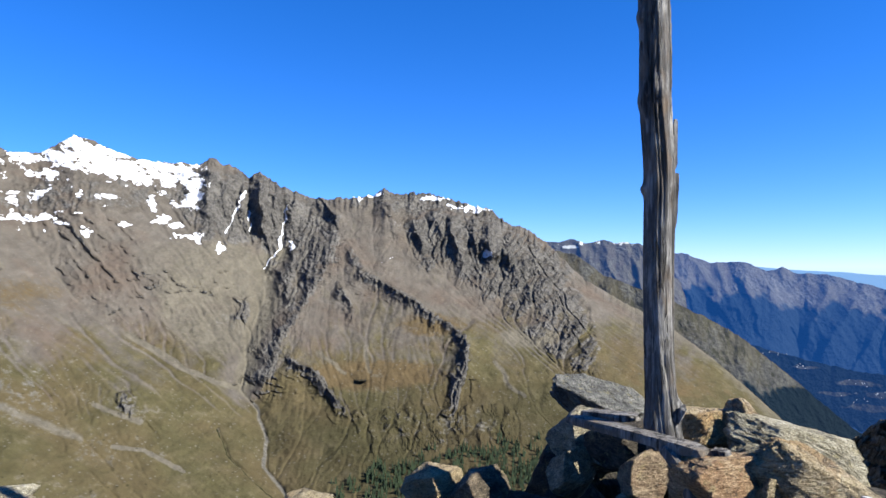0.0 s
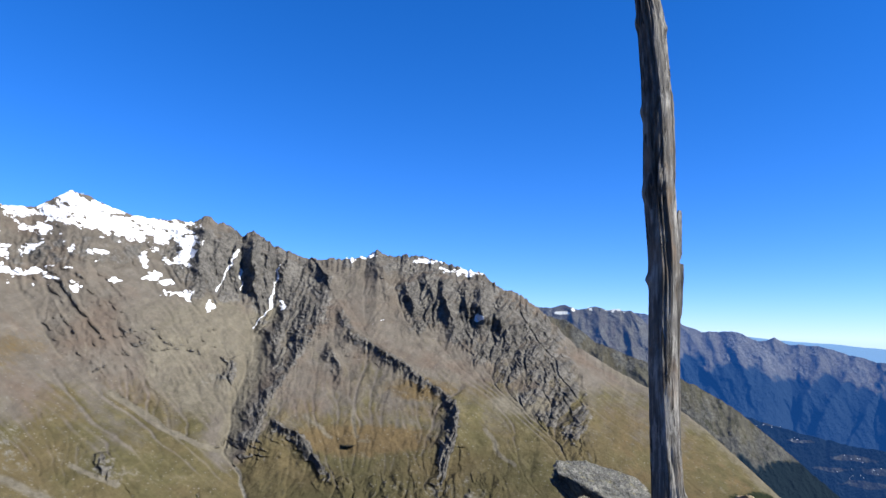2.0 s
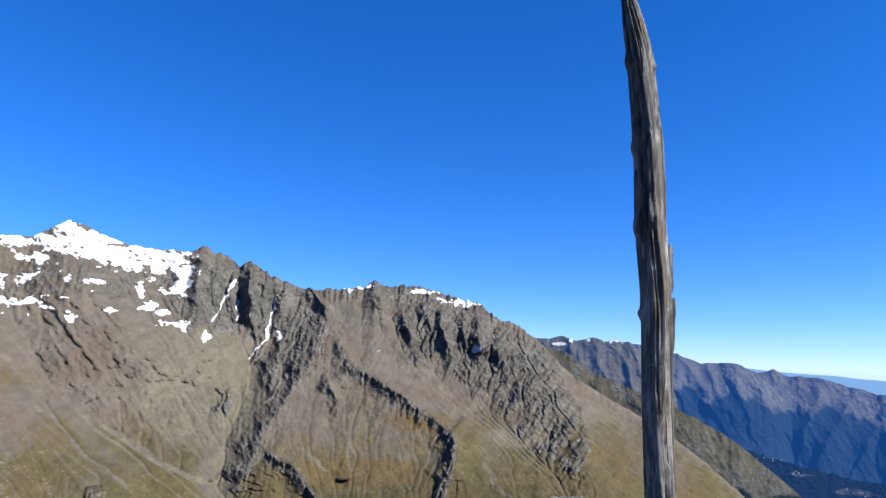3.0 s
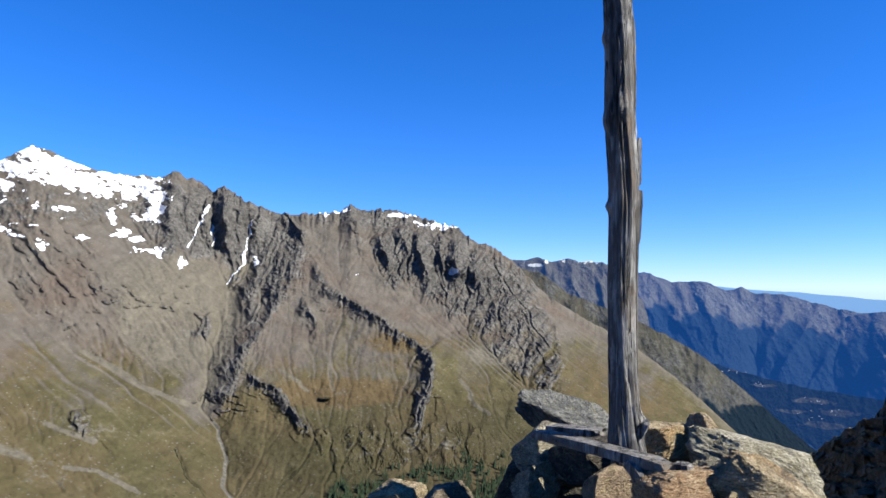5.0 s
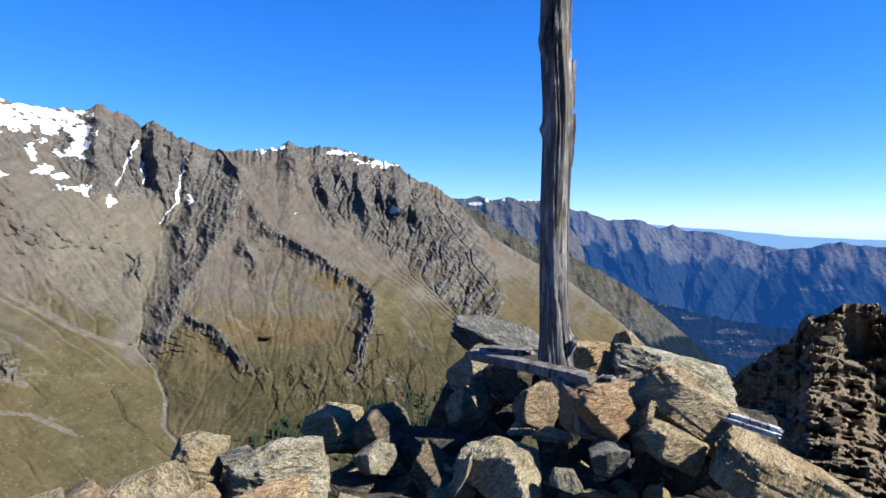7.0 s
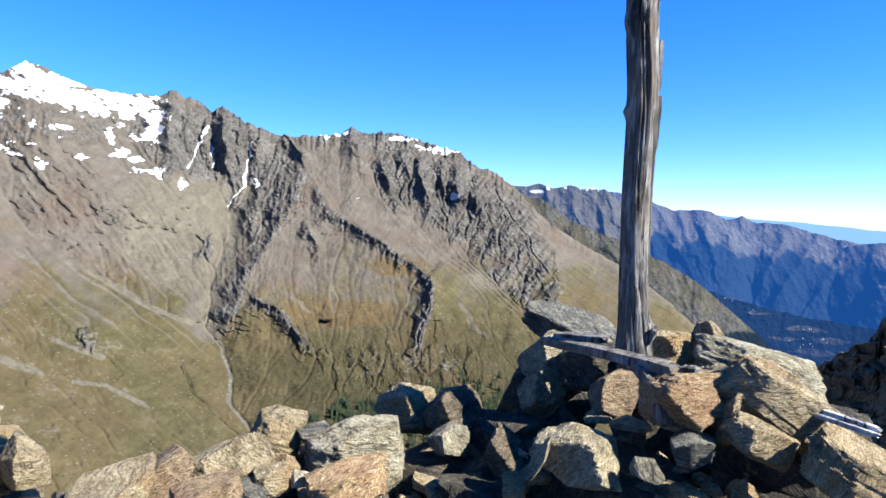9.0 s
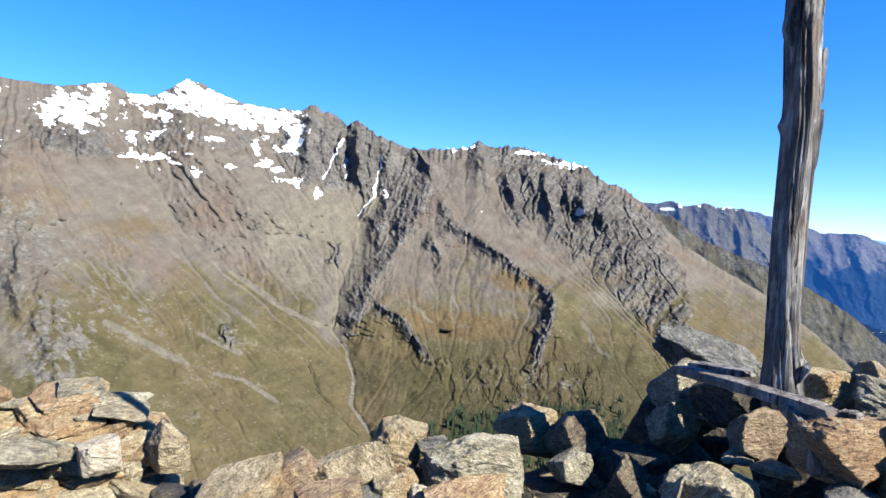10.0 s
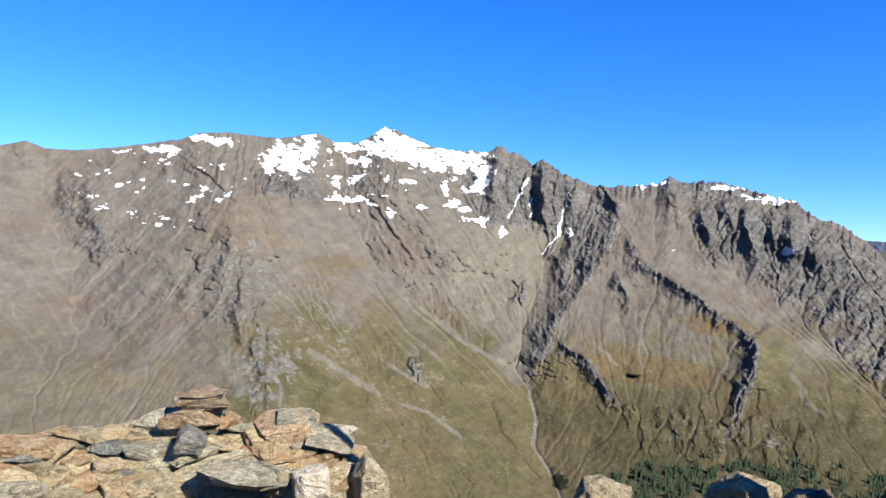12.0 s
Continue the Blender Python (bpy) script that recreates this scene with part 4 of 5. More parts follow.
# broken faces: a roof-shaped stone split on one side, a leaning one, a block with a slanting front, a slab with an undercut edge
ROOF = ((-0.62, -0.78, 0.02, 0.50), (0.84, -0.35, 0.42, 0.62), (-0.74, -0.15, 0.62, 0.66), (0.3, -0.6, -0.7, 0.9), (-0.6, -0.3, -0.6, 0.85))
LEAN = ((-0.70, -0.70, -0.10, 0.48), (0.55, -0.25, 0.80, 0.55), (-0.80, 0.1, 0.55, 0.72), (0.8, -0.5, -0.2, 0.85))
FRONT = ((-0.58, -0.80, -0.12, 0.62), (0.86, -0.45, 0.1, 0.80), (-0.5, -0.35, 0.78, 0.80), (0.5, -0.5, -0.7, 0.88))
SLAB = ((-0.45, -0.88, -0.16, 0.66), (-0.85, -0.35, -0.15, 0.80), (0.9, -0.4, 0.1, 0.92))
PLATE = ((0.12, -0.96, 0.22, 0.62), (-0.25, -0.3, 0.92, 0.84), (0.85, -0.5, 0.1, 0.88), (-0.8, -0.45, -0.2, 0.86), (0.3, -0.2, 0.9, 0.9))
FACE = ((0.22, -0.93, 0.28, 0.66), (-0.72, -0.62, 0.1, 0.90), (0.9, -0.3, 0.1, 0.86), (-0.35, -0.1, 0.93, 0.86), (0.3, -0.7, -0.6, 0.92))
LEDGE = ((0.10, -0.55, 0.83, 0.62), (0.2, -0.94, -0.25, 0.70), (-0.9, -0.3, 0.1, 0.92), (0.92, -0.2, 0.2, 0.9))
BOULDER = ((0.35, -0.72, 0.6, 0.66), (-0.75, -0.55, 0.35, 0.78), (0.8, -0.4, 0.45, 0.78), (-0.2, -0.95, -0.1, 0.8), (0.1, -0.1, 1.0, 0.82))
WEDGE = ((0.30, -0.90, 0.30, 0.62), (-0.80, -0.1, 0.60, 0.50), (0.85, -0.2, 0.5, 0.72), (0.1, -0.5, 0.86, 0.8))
KEEL = ((0.20, -0.93, 0.30, 0.68), (-0.72, -0.30, -0.62, 0.66), (0.68, -0.35, -0.64, 0.72), (-0.62, -0.2, 0.76, 0.92), (0.9, -0.3, 0.2, 0.9))
# the cairn that holds the pole
stone("long flat grey gneiss slab on top of the cairn", 0.758, 3.222, -0.644, 0.470, 0.330, 0.130, 13, 6, -6, SLATE_STONE, 61, n=37, layered=0.028, cuts=2, breaks=SLAB, rough=0.07)
stone("upright grey stone with a broken lit edge", 0.595, 2.927, -0.737, 0.299, 0.223, 0.253, 4, 0, -26, GREY_STONE, 82, cuts=11, breaks=ROOF, n=29)
stone("rounded grey stone leaning on the cairn", 0.506, 2.667, -0.796, 0.167, 0.187, 0.187, 30, 0, -26, GREY_STONE, 83, cuts=11, breaks=LEAN, n=25)
stone("dark brown block wedged under the plank", 0.706, 2.365, -0.727, 0.208, 0.215, 0.165, 10, 0, -34, RED_STONE, 14, cuts=9, breaks=ROOF, n=25)
stone("large orange-brown block with a flat face", 0.862, 2.055, -0.668, 0.250, 0.22, 0.215, 4, -8, 24, ORANGE_STONE, 35, cuts=3, n=31, breaks=KEEL)
stone("grey slab with an orange weathered end", 1.028, 2.556, -0.600, 0.270, 0.280, 0.150, 8, -6, 24, TAN_STONE, 16, n=29, cuts=6, breaks=FACE)
stone("orange-stained wedge of stone with a jagged peak", 1.130, 2.470, -0.575, 0.165, 0.16, 0.190, -10, -6, 30, ORANGE_STONE, 116, n=25, cuts=8, breaks=WEDGE)
stone("big pale grey boulder on the cairn", 1.240, 2.330, -0.625, 0.420, 0.22, 0.180, 10, -4, 12, PALE_STONE, 117, n=31, cuts=10, breaks=BOULDER)
stone("long tan slab leaning down the cairn", 1.150, 1.990, -0.665, 0.430, 0.15, 0.165, 37, 8, 18, TAN_STONE, 18, n=31, cuts=3, layered=0.03, breaks=FACE)
stone("tan slab lying low in the cairn", 1.262, 1.680, -0.800, 0.470, 0.20, 0.170, 27, 8, 18, TAN_STONE, 19, n=31, cuts=3, layered=0.03, breaks=FACE)
stone("small tan block under a leaning slab", 1.005, 1.864, -0.722, 0.200, 0.14, 0.105, 25, 8, 18, TAN_STONE, 20, n=25, breaks=FACE)
stone("small upright wedge of tan stone", 0.960, 1.985, -0.690, 0.080, 0.09, 0.170, 16, 0, -10, TAN_STONE, 21, breaks=ROOF)
stone("dark greenish block under the orange one", 0.825, 1.942, -0.777, 0.118, 0.153, 0.105, 0, 0, 5, SLATE_STONE, 22)
stone("large speckled grey boulder with a lit flank", 0.507, 2.008, -0.825, 0.297, 0.246, 0.165, 14, 0, 6, PALE_STONE, 23, n=31, cuts=8, breaks=ROOF)
stone("small flat pale stone in a gap of the cairn", 0.739, 2.203, -0.783, 0.113, 0.123, 0.026, 4, 0, 0, GREY_STONE, 24)
stone("small flat grey stone chip", 0.645, 2.289, -0.787, 0.098, 0.099, 0.019, -4, 0, 0, GREY_STONE, 25)
stone("pale sliver of stone standing on edge", 0.379, 1.970, -0.809, 0.038, 0.077, 0.141, 28, 0, 0, GREY_STONE, 26, breaks=LEAN)
stone("small pale broken stone", 0.672, 1.902, -0.809, 0.070, 0.084, 0.053, 10, 0, 20, GREY_STONE, 27)
# darker brown stone puts the cairn's shade into this rock's colour
stone("grey rock coloured dark brown for the cairn's shade", 0.321, 2.321, -0.970, 0.189, 0.215, 0.237, -6, 0, 0, BROWN_STONE, 88, cuts=11, breaks=LEAN)
# filler blocks; their near-black colour paints in the shade of the gaps
stone("block deep in the cairn, coloured near-black for the shade there", 0.70, 2.98, -1.00, 0.30, 0.26, 0.30, 6, 0, 15, SHADE_DARK_STONE, 43)
stone("block deep in the cairn, coloured near-black for the shade there", 0.93, 2.44, -0.90, 0.38, 0.30, 0.36, -5, 0, 30, SHADE_DARK_STONE, 44)
stone("block deep in the cairn, coloured near-black for the shade there", 1.22, 2.15, -0.88, 0.40, 0.34, 0.36, 8, 0, 10, SHADE_DARK_STONE, 45)
stone("block deep in the cairn, coloured near-black for the shade there", 0.34, 2.62, -1.02, 0.36, 0.30, 0.26, 8, 0, 10, SHADE_DARK_STONE, 46)
stone("block deep in the cairn, coloured near-black for the shade there", 0.72, 2.15, -0.96, 0.36, 0.26, 0.20, 8, 0, 10, SHADE_DARK_STONE, 47)
# fills the black gap behind the plank, shade put into the colour
stone("filler block behind the plank, coloured near-black as shade", 0.72, 2.66, -0.70, 0.36, 0.22, 0.20, 6, 0, -20, SHADE_DARK_STONE, 48, breaks=ROOF)
stone("block beneath the long slab, coloured near-black as shade", 0.62, 3.05, -0.92, 0.34, 0.26, 0.30, 6, 0, -20, SHADE_DARK_STONE, 49)
# the low rim of stones beside the cairn
RIM = "stones of the summit rim"
# darker stone here too: the rock's shaded side is in its colour
stone("rock with one sunlit corner, coloured dark for shade", 0.140, 2.671, -0.895, 0.230, 0.26, 0.170, -8, 0, -14, BROWN_STONE, 29, group=RIM, cuts=9, breaks=ROOF, n=27)
stone("tan boulder with grey bands", -0.030, 2.825, -0.925, 0.300, 0.26, 0.190, 8, 4, -10, TAN_STONE, 30, group=RIM, breaks=ROOF, n=29)
stone("dark rock with a pale lichen top", 0.118, 2.446, -0.935, 0.150, 0.17, 0.090, 6, 0, -20, GREY_STONE, 31, group=RIM, breaks=ROOF, n=23)
stone("large grey upright block of banded gneiss", -0.184, 2.330, -0.968, 0.330, 0.22, 0.270, -3, -8, 14, PALE_STONE, 32, group=RIM, n=33, cuts=3, breaks=FACE)
stone("tan orange block at the rim", -0.209, 2.067, -0.945, 0.250, 0.18, 0.100, -6, 0, 10, ORANGE_STONE, 33, group=RIM, n=27, breaks=FACE)
stone("reddish tan slab with split layers", -0.800, 2.130, -0.960, 0.240, 0.20, 0.120, -36, -8, 10, RED_STONE, 34, group=RIM, n=29, layered=0.02, breaks=FACE)
stone("tan boulder on the rim", -0.511, 2.515, -0.945, 0.200, 0.20, 0.190, 18, 0, 8, TAN_STONE, 36, group=RIM, breaks=FACE, n=29)
stone("grey flat block in a gap", -0.376, 2.506, -0.925, 0.110, 0.12, 0.050, 2, 0, 10, SLATE_STONE, 37, group=RIM, n=21)
stone("small tan brick-like stone", -0.454, 2.137, -0.955, 0.115, 0.11, 0.095, -6, 0, 12, TAN_STONE, 38, group=RIM, n=21, breaks=FACE)
stone("small brown broken stone", -0.429, 2.250, -0.955, 0.085, 0.09, 0.075, -24, 0, 30, RUST_STONE, 39, group=RIM, n=21, breaks=FACE)
stone("tan slab with reddish stains leaning on the rim", -0.616, 2.220, -0.935, 0.300, 0.20, 0.150, -11, -14, 12, TAN_STONE, 40, group=RIM, n=31, layered=0.025, breaks=FACE)
stone("tan slab at the rim", -0.601, 1.949, -0.925, 0.200, 0.18, 0.080, -4, 0, 8, RED_STONE, 41, group=RIM, n=25, layered=0.02, breaks=FACE)
stone("pale grey slab tilted at the rim", -0.930, 2.048, -0.965, 0.280, 0.20, 0.075, -16, 0, 4, TAN_STONE, 42, group=RIM, n=25, layered=0.02)

stone("small pale quartz stone in a gap", -0.365, 2.153, -0.952, 0.058, 0.06, 0.05, 10, 0, 20, WHITE_STONE, 142, group=RIM, n=15)
stone("small pale flat stone beside the grey block", -0.318, 2.47, -0.938, 0.085, 0.09, 0.035, -12, 0, 12, WHITE_STONE, 143, group=RIM, n=17)
stone("thin tan chip under a flat stone", -0.376, 2.44, -0.962, 0.085, 0.09, 0.034, 4, 0, 5, TAN_STONE, 144, group=RIM, n=17)
stone("greenish grey stone low in the rim", -0.50, 2.10, -0.990, 0.13, 0.12, 0.09, 18, 0, 12, SLATE_STONE, 145, group=RIM, n=21, breaks=FACE)

# rubble that carries the rim and the cairn, near-black to paint in gap shade
rng = np.random.RandomState(7)
FILL = [stone_geometry(200 + k, (1, 1, 1), 9, 8, 60, 0.05) for k in range(8)]


class Joined:
    """Many small pieces gathered into one mesh."""

    def __init__(self):
        self.v, self.f, self.n = [], [], 0

    def add(self, geometry, m):
        v, fc = geometry
        a = np.array(m)
        self.v.append(v @ a[:3, :3].T + a[:3, 3])
        self.f.append(fc + self.n)
        self.n += len(v)

    def link(self, name, material, label, category):
        ob = link_mesh(name, np.concatenate(self.v), np.concatenate(self.f), material)
        ob.data.set_sharp_from_angle(angle=radians(22))
        return tagged(ob, label, category, kind="stuff")


heap_shade, heap_dark = Joined(), Joined()
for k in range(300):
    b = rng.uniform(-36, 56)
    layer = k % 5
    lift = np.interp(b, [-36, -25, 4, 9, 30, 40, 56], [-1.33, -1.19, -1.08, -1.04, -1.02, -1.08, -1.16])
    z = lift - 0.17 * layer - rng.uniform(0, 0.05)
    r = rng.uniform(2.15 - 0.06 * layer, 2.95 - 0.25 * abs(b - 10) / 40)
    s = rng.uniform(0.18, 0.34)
    (heap_shade if k % 3 else heap_dark).add(FILL[k % 8], pose(r * math.sin(radians(b)), r * math.cos(radians(b)), z, rng.uniform(-18, 18), rng.uniform(-18, 18), rng.uniform(0, 360))
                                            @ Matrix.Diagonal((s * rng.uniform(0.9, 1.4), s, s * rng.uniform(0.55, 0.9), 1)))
heap_shade.link("rubble", SHADE_DARK_STONE, "broken rubble beneath the cairn and the rim, coloured near-black for gap shade", "rubble")
heap_dark.link("rubble", SHADE_DARK_STONE, "broken rubble beneath the cairn and the rim, darkened for gap shade", "rubble")

# small chips in the gaps of the rim
chips = Joined()
for k in range(170):
    b = rng.uniform(-30, 40)
    lift = np.interp(b, [-30, -16, -6, 4, 9, 30, 40], [-1.07, -1.02, -1.0, -1.0, -0.93, -0.88, -0.92])
    r = rng.uniform(2.05, 2.6)
    s = rng.uniform(0.025, 0.085)
    chips.add(FILL[k % 8], pose(r * math.sin(radians(b)), r * math.cos(radians(b)), lift - rng.uniform(0, 0.08), rng.uniform(-30, 30), rng.uniform(-30, 30), rng.uniform(0, 360))
              @ Matrix.Diagonal((s * rng.uniform(0.9, 1.5), s, s * rng.uniform(0.4, 0.9), 1)))
chips.link("stone_chips", TAN_STONE, "small broken stone chips between the rim stones", "rubble")

# ---- the weathered pole ----
AXIS = [(-1.5, 0.84, 2.44, 0.062), (-0.75, 0.835, 2.445, 0.078), (-0.62, 0.826, 2.45, 0.070), (-0.50, 0.814, 2.45, 0.060), (-0.3, 0.807, 2.45, 0.054), (0.0, 0.808, 2.45, 0.055),
        (0.3, 0.816, 2.448, 0.056), (0.65, 0.801, 2.45, 0.058), (1.03, 0.80, 2.45, 0.056), (1.34, 0.78, 2.46, 0.050), (1.46, 0.762, 2.465, 0.041), (1.6, 0.742, 2.47, 0.026), (1.68, 0.733, 2.47, 0.012)]
ax = np.array(AXIS)
pole = tagged(new("wooden_pole"), "tall silver-grey weathered wooden pole standing in the cairn", "pole")
pole.location = (0.82, 2.45, -1.2)
nz, nth = 420, 96
zz = np.linspace(-1.5, 1.68, nz)
cx, cy, rad = (np.interp(zz, ax[:, 0], ax[:, k]) for k in (1, 2, 3))
for _ in range(10):
    cx, cy, rad = (np.concatenate([[q[0]], (q[:-2] + q[1:-1] * 2 + q[2:]) / 4, [q[-1]]]) for q in (cx, cy, rad))
TH, ZZ = np.meshgrid(np.linspace(0, 2 * np.pi, nth, endpoint=False), zz)
tw = TH + 0.35 * ZZ + 0.25 * value_noise(np.stack([ZZ * 1.6, ZZ * 0], -1), 4)
cs = np.stack([np.cos(tw) * 2.1, np.sin(tw) * 2.1, ZZ * 1.3], -1)
grain = fractal(cs * np.array([1.9, 1.9, 0.8]), 4, 0.6, 3, ridged=True)
split = fractal(cs * np.array([0.9, 0.9, 0.45]) + 7, 3, 0.5, 13, ridged=True)
prof = 1 + 0.085 * grain - 0.42 * smooth_step(0.42, 0.85, split) + 0.09 * fractal(cs * 0.6, 2, 0.5, 23)
for kz, kt, amp, sz, st in ((0.66, 4.4, 0.28, 0.035, 0.6), (0.62, 3.4, 0.2, 0.04, 0.5), (0.30, 3.25, 0.30, 0.022, 0.35), (0.27, 5.4, -0.35, 0.05, 0.25), (-0.03, 5.0, -0.18, 0.06, 0.2),
                            (0.94, 3.3, 0.20, 0.03, 0.5), (1.28, 5.9, 0.24, 0.02, 0.3), (1.30, 3.3, 0.25, 0.03, 0.5), (-0.50, 6.0, 0.45, 0.035, 0.4), (-0.56, 3.5, 0.22, 0.06, 0.5), (1.05, 5.8, -0.25, 0.03, 0.25)):
    dt = np.angle(np.exp(1j * (TH - kt)))
    prof += amp * np.exp(-((ZZ - kz) / sz) ** 2 - (dt / st) ** 2)
step = 0.07 * smooth_step(0.66, 0.70, ZZ) * (0.5 + 0.5 * np.cos(TH - 5.2))
R2 = 0.95 * rad[:, None] * (prof + step)
PX, PY = cx[:, None] + R2 * np.cos(TH), cy[:, None] + R2 * np.sin(TH)
jag = 0.03 * value_noise(np.stack([np.cos(TH) * 3, np.sin(TH) * 3], -1), 8) * smooth_step(1.5, 1.68, ZZ)
off = np.array(pole.location)
link_mesh("shaft", np.stack([PX, PY, ZZ + jag], -1).reshape(-1, 3) - off, grid_faces(nz, nth, True), POLE_WOOD, pole)


def splinter(name, a, b, w, th, parent, mat, seed, origin, bend=0.0, label=""):
    """A split board or splinter from a to b."""
    a, b = Vector(a), Vector(b)
    n_len = 40
    run = (b - a).normalized()
    sidev = run.cross(Vector((0, 0, 1))).normalized()
    upv = sidev.cross(run)
    prof2 = [(-1, -1), (-0.4, -1.05), (0.3, -1.0), (1, -0.9), (1.05, 0.1), (0.95, 0.95), (0.35, 1.08), (-0.3, 0.95), (-0.95, 1.0), (-1.06, 0.1)]
    vs = []
    for i in range(n_len):
        s = i / (n_len - 1)
        c = a.lerp(b, s) + upv * (bend * math.sin(math.pi * s)) - Vector(origin)
        tap = 1 - 0.35 * max(0.0, (s - 0.9) / 0.1) - 0.3 * max(0.0, (0.08 - s) / 0.08)
        for j, (pu, pv) in enumerate(prof2):
            k = 1 + 0.16 * noise.noise(Vector((s * 5 + seed, j * 1.7, seed)))
            endj = run * (0.03 * noise.noise(Vector((j * 2.3, seed, 1.0)))) * (1 if s > 0.95 else 0)
            vs.append(c + sidev * (pu * w / 2 * k * tap) + upv * (pv * th / 2 * k * tap) + endj)
    fcs = [list(q) for q in grid_faces(n_len, len(prof2), True)]
    m = bpy.data.meshes.new(name)
    m.from_pydata(vs, [], fcs + [list(range(len(prof2)))[::-1], list(range((n_len - 1) * len(prof2), n_len * len(prof2)))])
    m.materials.append(mat)
    ob = new(name, m)
    if parent:
        ob.parent = parent
    return tagged(ob, label) if label else ob


splinter("splinter", (0.872, 2.44, 0.56), (0.868, 2.44, 0.38), 0.008, 0.016, pole, POLE_WOOD, 1, off)
splinter("splinter", (0.875, 2.44, 0.36), (0.862, 2.44, 0.16), 0.010, 0.018, pole, POLE_WOOD, 2, off)
splinter("branch_stub", (0.848, 2.40, -0.545), (0.872, 2.385, -0.490), 0.020, 0.026, pole, POLE_WOOD, 3, off, label="broken curled branch stub")

plank = splinter("wooden_plank", (0.515, 2.62, -0.580), (0.832, 2.085, -0.568), 0.07, 0.034, None, PLANK_WOOD, 5, (0, 0, 0), 0.004)
tagged(plank, "weathered grey plank lying across the cairn before the pole", "plank", "timber on the cairn")
plank = splinter("wooden_plank", (0.60, 2.76, -0.588), (0.759, 2.56, -0.566), 0.08, 0.028, None, PLANK_WOOD, 6, (0, 0, 0))
tagged(plank, "short dark plank tucked behind the first", "plank", "timber on the cairn")
plank = splinter("wooden_plank", (0.862, 2.12, -0.583), (0.905, 2.08, -0.580), 0.045, 0.045, None, PLANK_WOOD, 7, (0, 0, 0))
tagged(plank, "splintered end block of grey timber on the cairn", "plank", "timber on the cairn")
stick = splinter("wooden_stick", (0.742, 2.20, -0.575), (0.785, 2.035, -0.730), 0.045, 0.04, None, POLE_WOOD, 8, (0, 0, 0), 0.03)
tagged(stick, "bent brown branch wedged between the stones", "stick", "timber on the cairn")
board = splinter("wooden_board", (1.218, 1.955, -0.652), (1.306, 1.800, -0.664), 0.022, 0.016, None, BLEACHED_WOOD, 9, (0, 0, 0))
tagged(board, "pale bleached board lying on the stones", "board", "timber on the cairn")
board = splinter("wooden_board", (1.203, 1.940, -0.663), (1.290, 1.788, -0.675), 0.018, 0.014, None, BLEACHED_WOOD, 10, (0, 0, 0))
tagged(board, "pale bleached board lying on the stones", "board", "timber on the cairn")

# ---- the heap of flat slabs at the rim's other end ----
HEAP = "slabs of the stone heap"
laminated = tagged(new("laminated_stone"), "red-brown laminated stone standing on the heap", "stone", HEAP)
laminated.matrix_world = pose(-3.05, 3.18, -1.14, 0, -7, 44)
for k, (lw, lh, lx, lz) in enumerate(((0.30, 0.085, -0.02, 0), (0.31, 0.03, 0.02, 0.055), (0.26, 0.025, 0.05, 0.085), (0.30, 0.024, 0.03, 0.112), (0.22, 0.02, 0.04, 0.136))):
    v, fc = stone_geometry(70 + k, (lw, 0.24, lh), 14, 3, 50, 0.04)
    link_mesh("layer", v + np.array([lx, 0.01 * k, lz]), fc, ORANGE_STONE if k < 1 else RED_STONE, laminated).data.set_sharp_from_angle(angle=radians(24))
stone("flat ochre slab on the heap", -2.740, 3.630, -1.235, 0.330, 0.361, 0.10, -4, 6, 0, ORANGE_STONE, 52, group=HEAP, n=25, cuts=5, layered=0.03)
stone("thin grey slab jutting from the heap", -2.378, 3.630, -1.286, 0.296, 0.316, 0.035, 12, 4, 0, GREY_STONE, 53, group=HEAP, layered=0.02, cuts=5)
stone("pale quartz block in the heap", -2.172, 3.150, -1.370, 0.200, 0.19, 0.170, 0, -6, 6, WHITE_STONE, 54, group=HEAP, n=25, breaks=FACE)
stone("long grey slab with thin layers", -2.491, 2.954, -1.316, 0.460, 0.279, 0.063, 5, 6, 0, GREY_STONE, 55, group=HEAP, layered=0.02, n=25, cuts=5)
stone("blue-grey broken schist block", -2.904, 2.984, -1.206, 0.168, 0.198, 0.129, 20, 6, 0, SLATE_STONE, 56, group=HEAP, layered=0.03)
stone("rusty block at the heap's edge", -1.965, 3.448, -1.439, 0.192, 0.248, 0.223, 6, 0, 12, TAN_STONE, 57, group=HEAP)

SLABS = []
for k in range(14):
    v, fc = stone_geometry(300 + k, (1, 1, 1), 10, 7, 50, 0.05, 0.16 if k % 2 else 0.0)
    o = link_mesh("flat_stone", v, fc, (TAN_STONE, PALE_STONE, GREY_STONE, RUST_STONE, SLATE_STONE, TAN_STONE, RUST_STONE)[k % 7])
    o.data.set_sharp_from_angle(angle=radians(22))
    SLABS.append(o.data)
    bpy.data.objects.remove(o)
rng = np.random.RandomState(11)
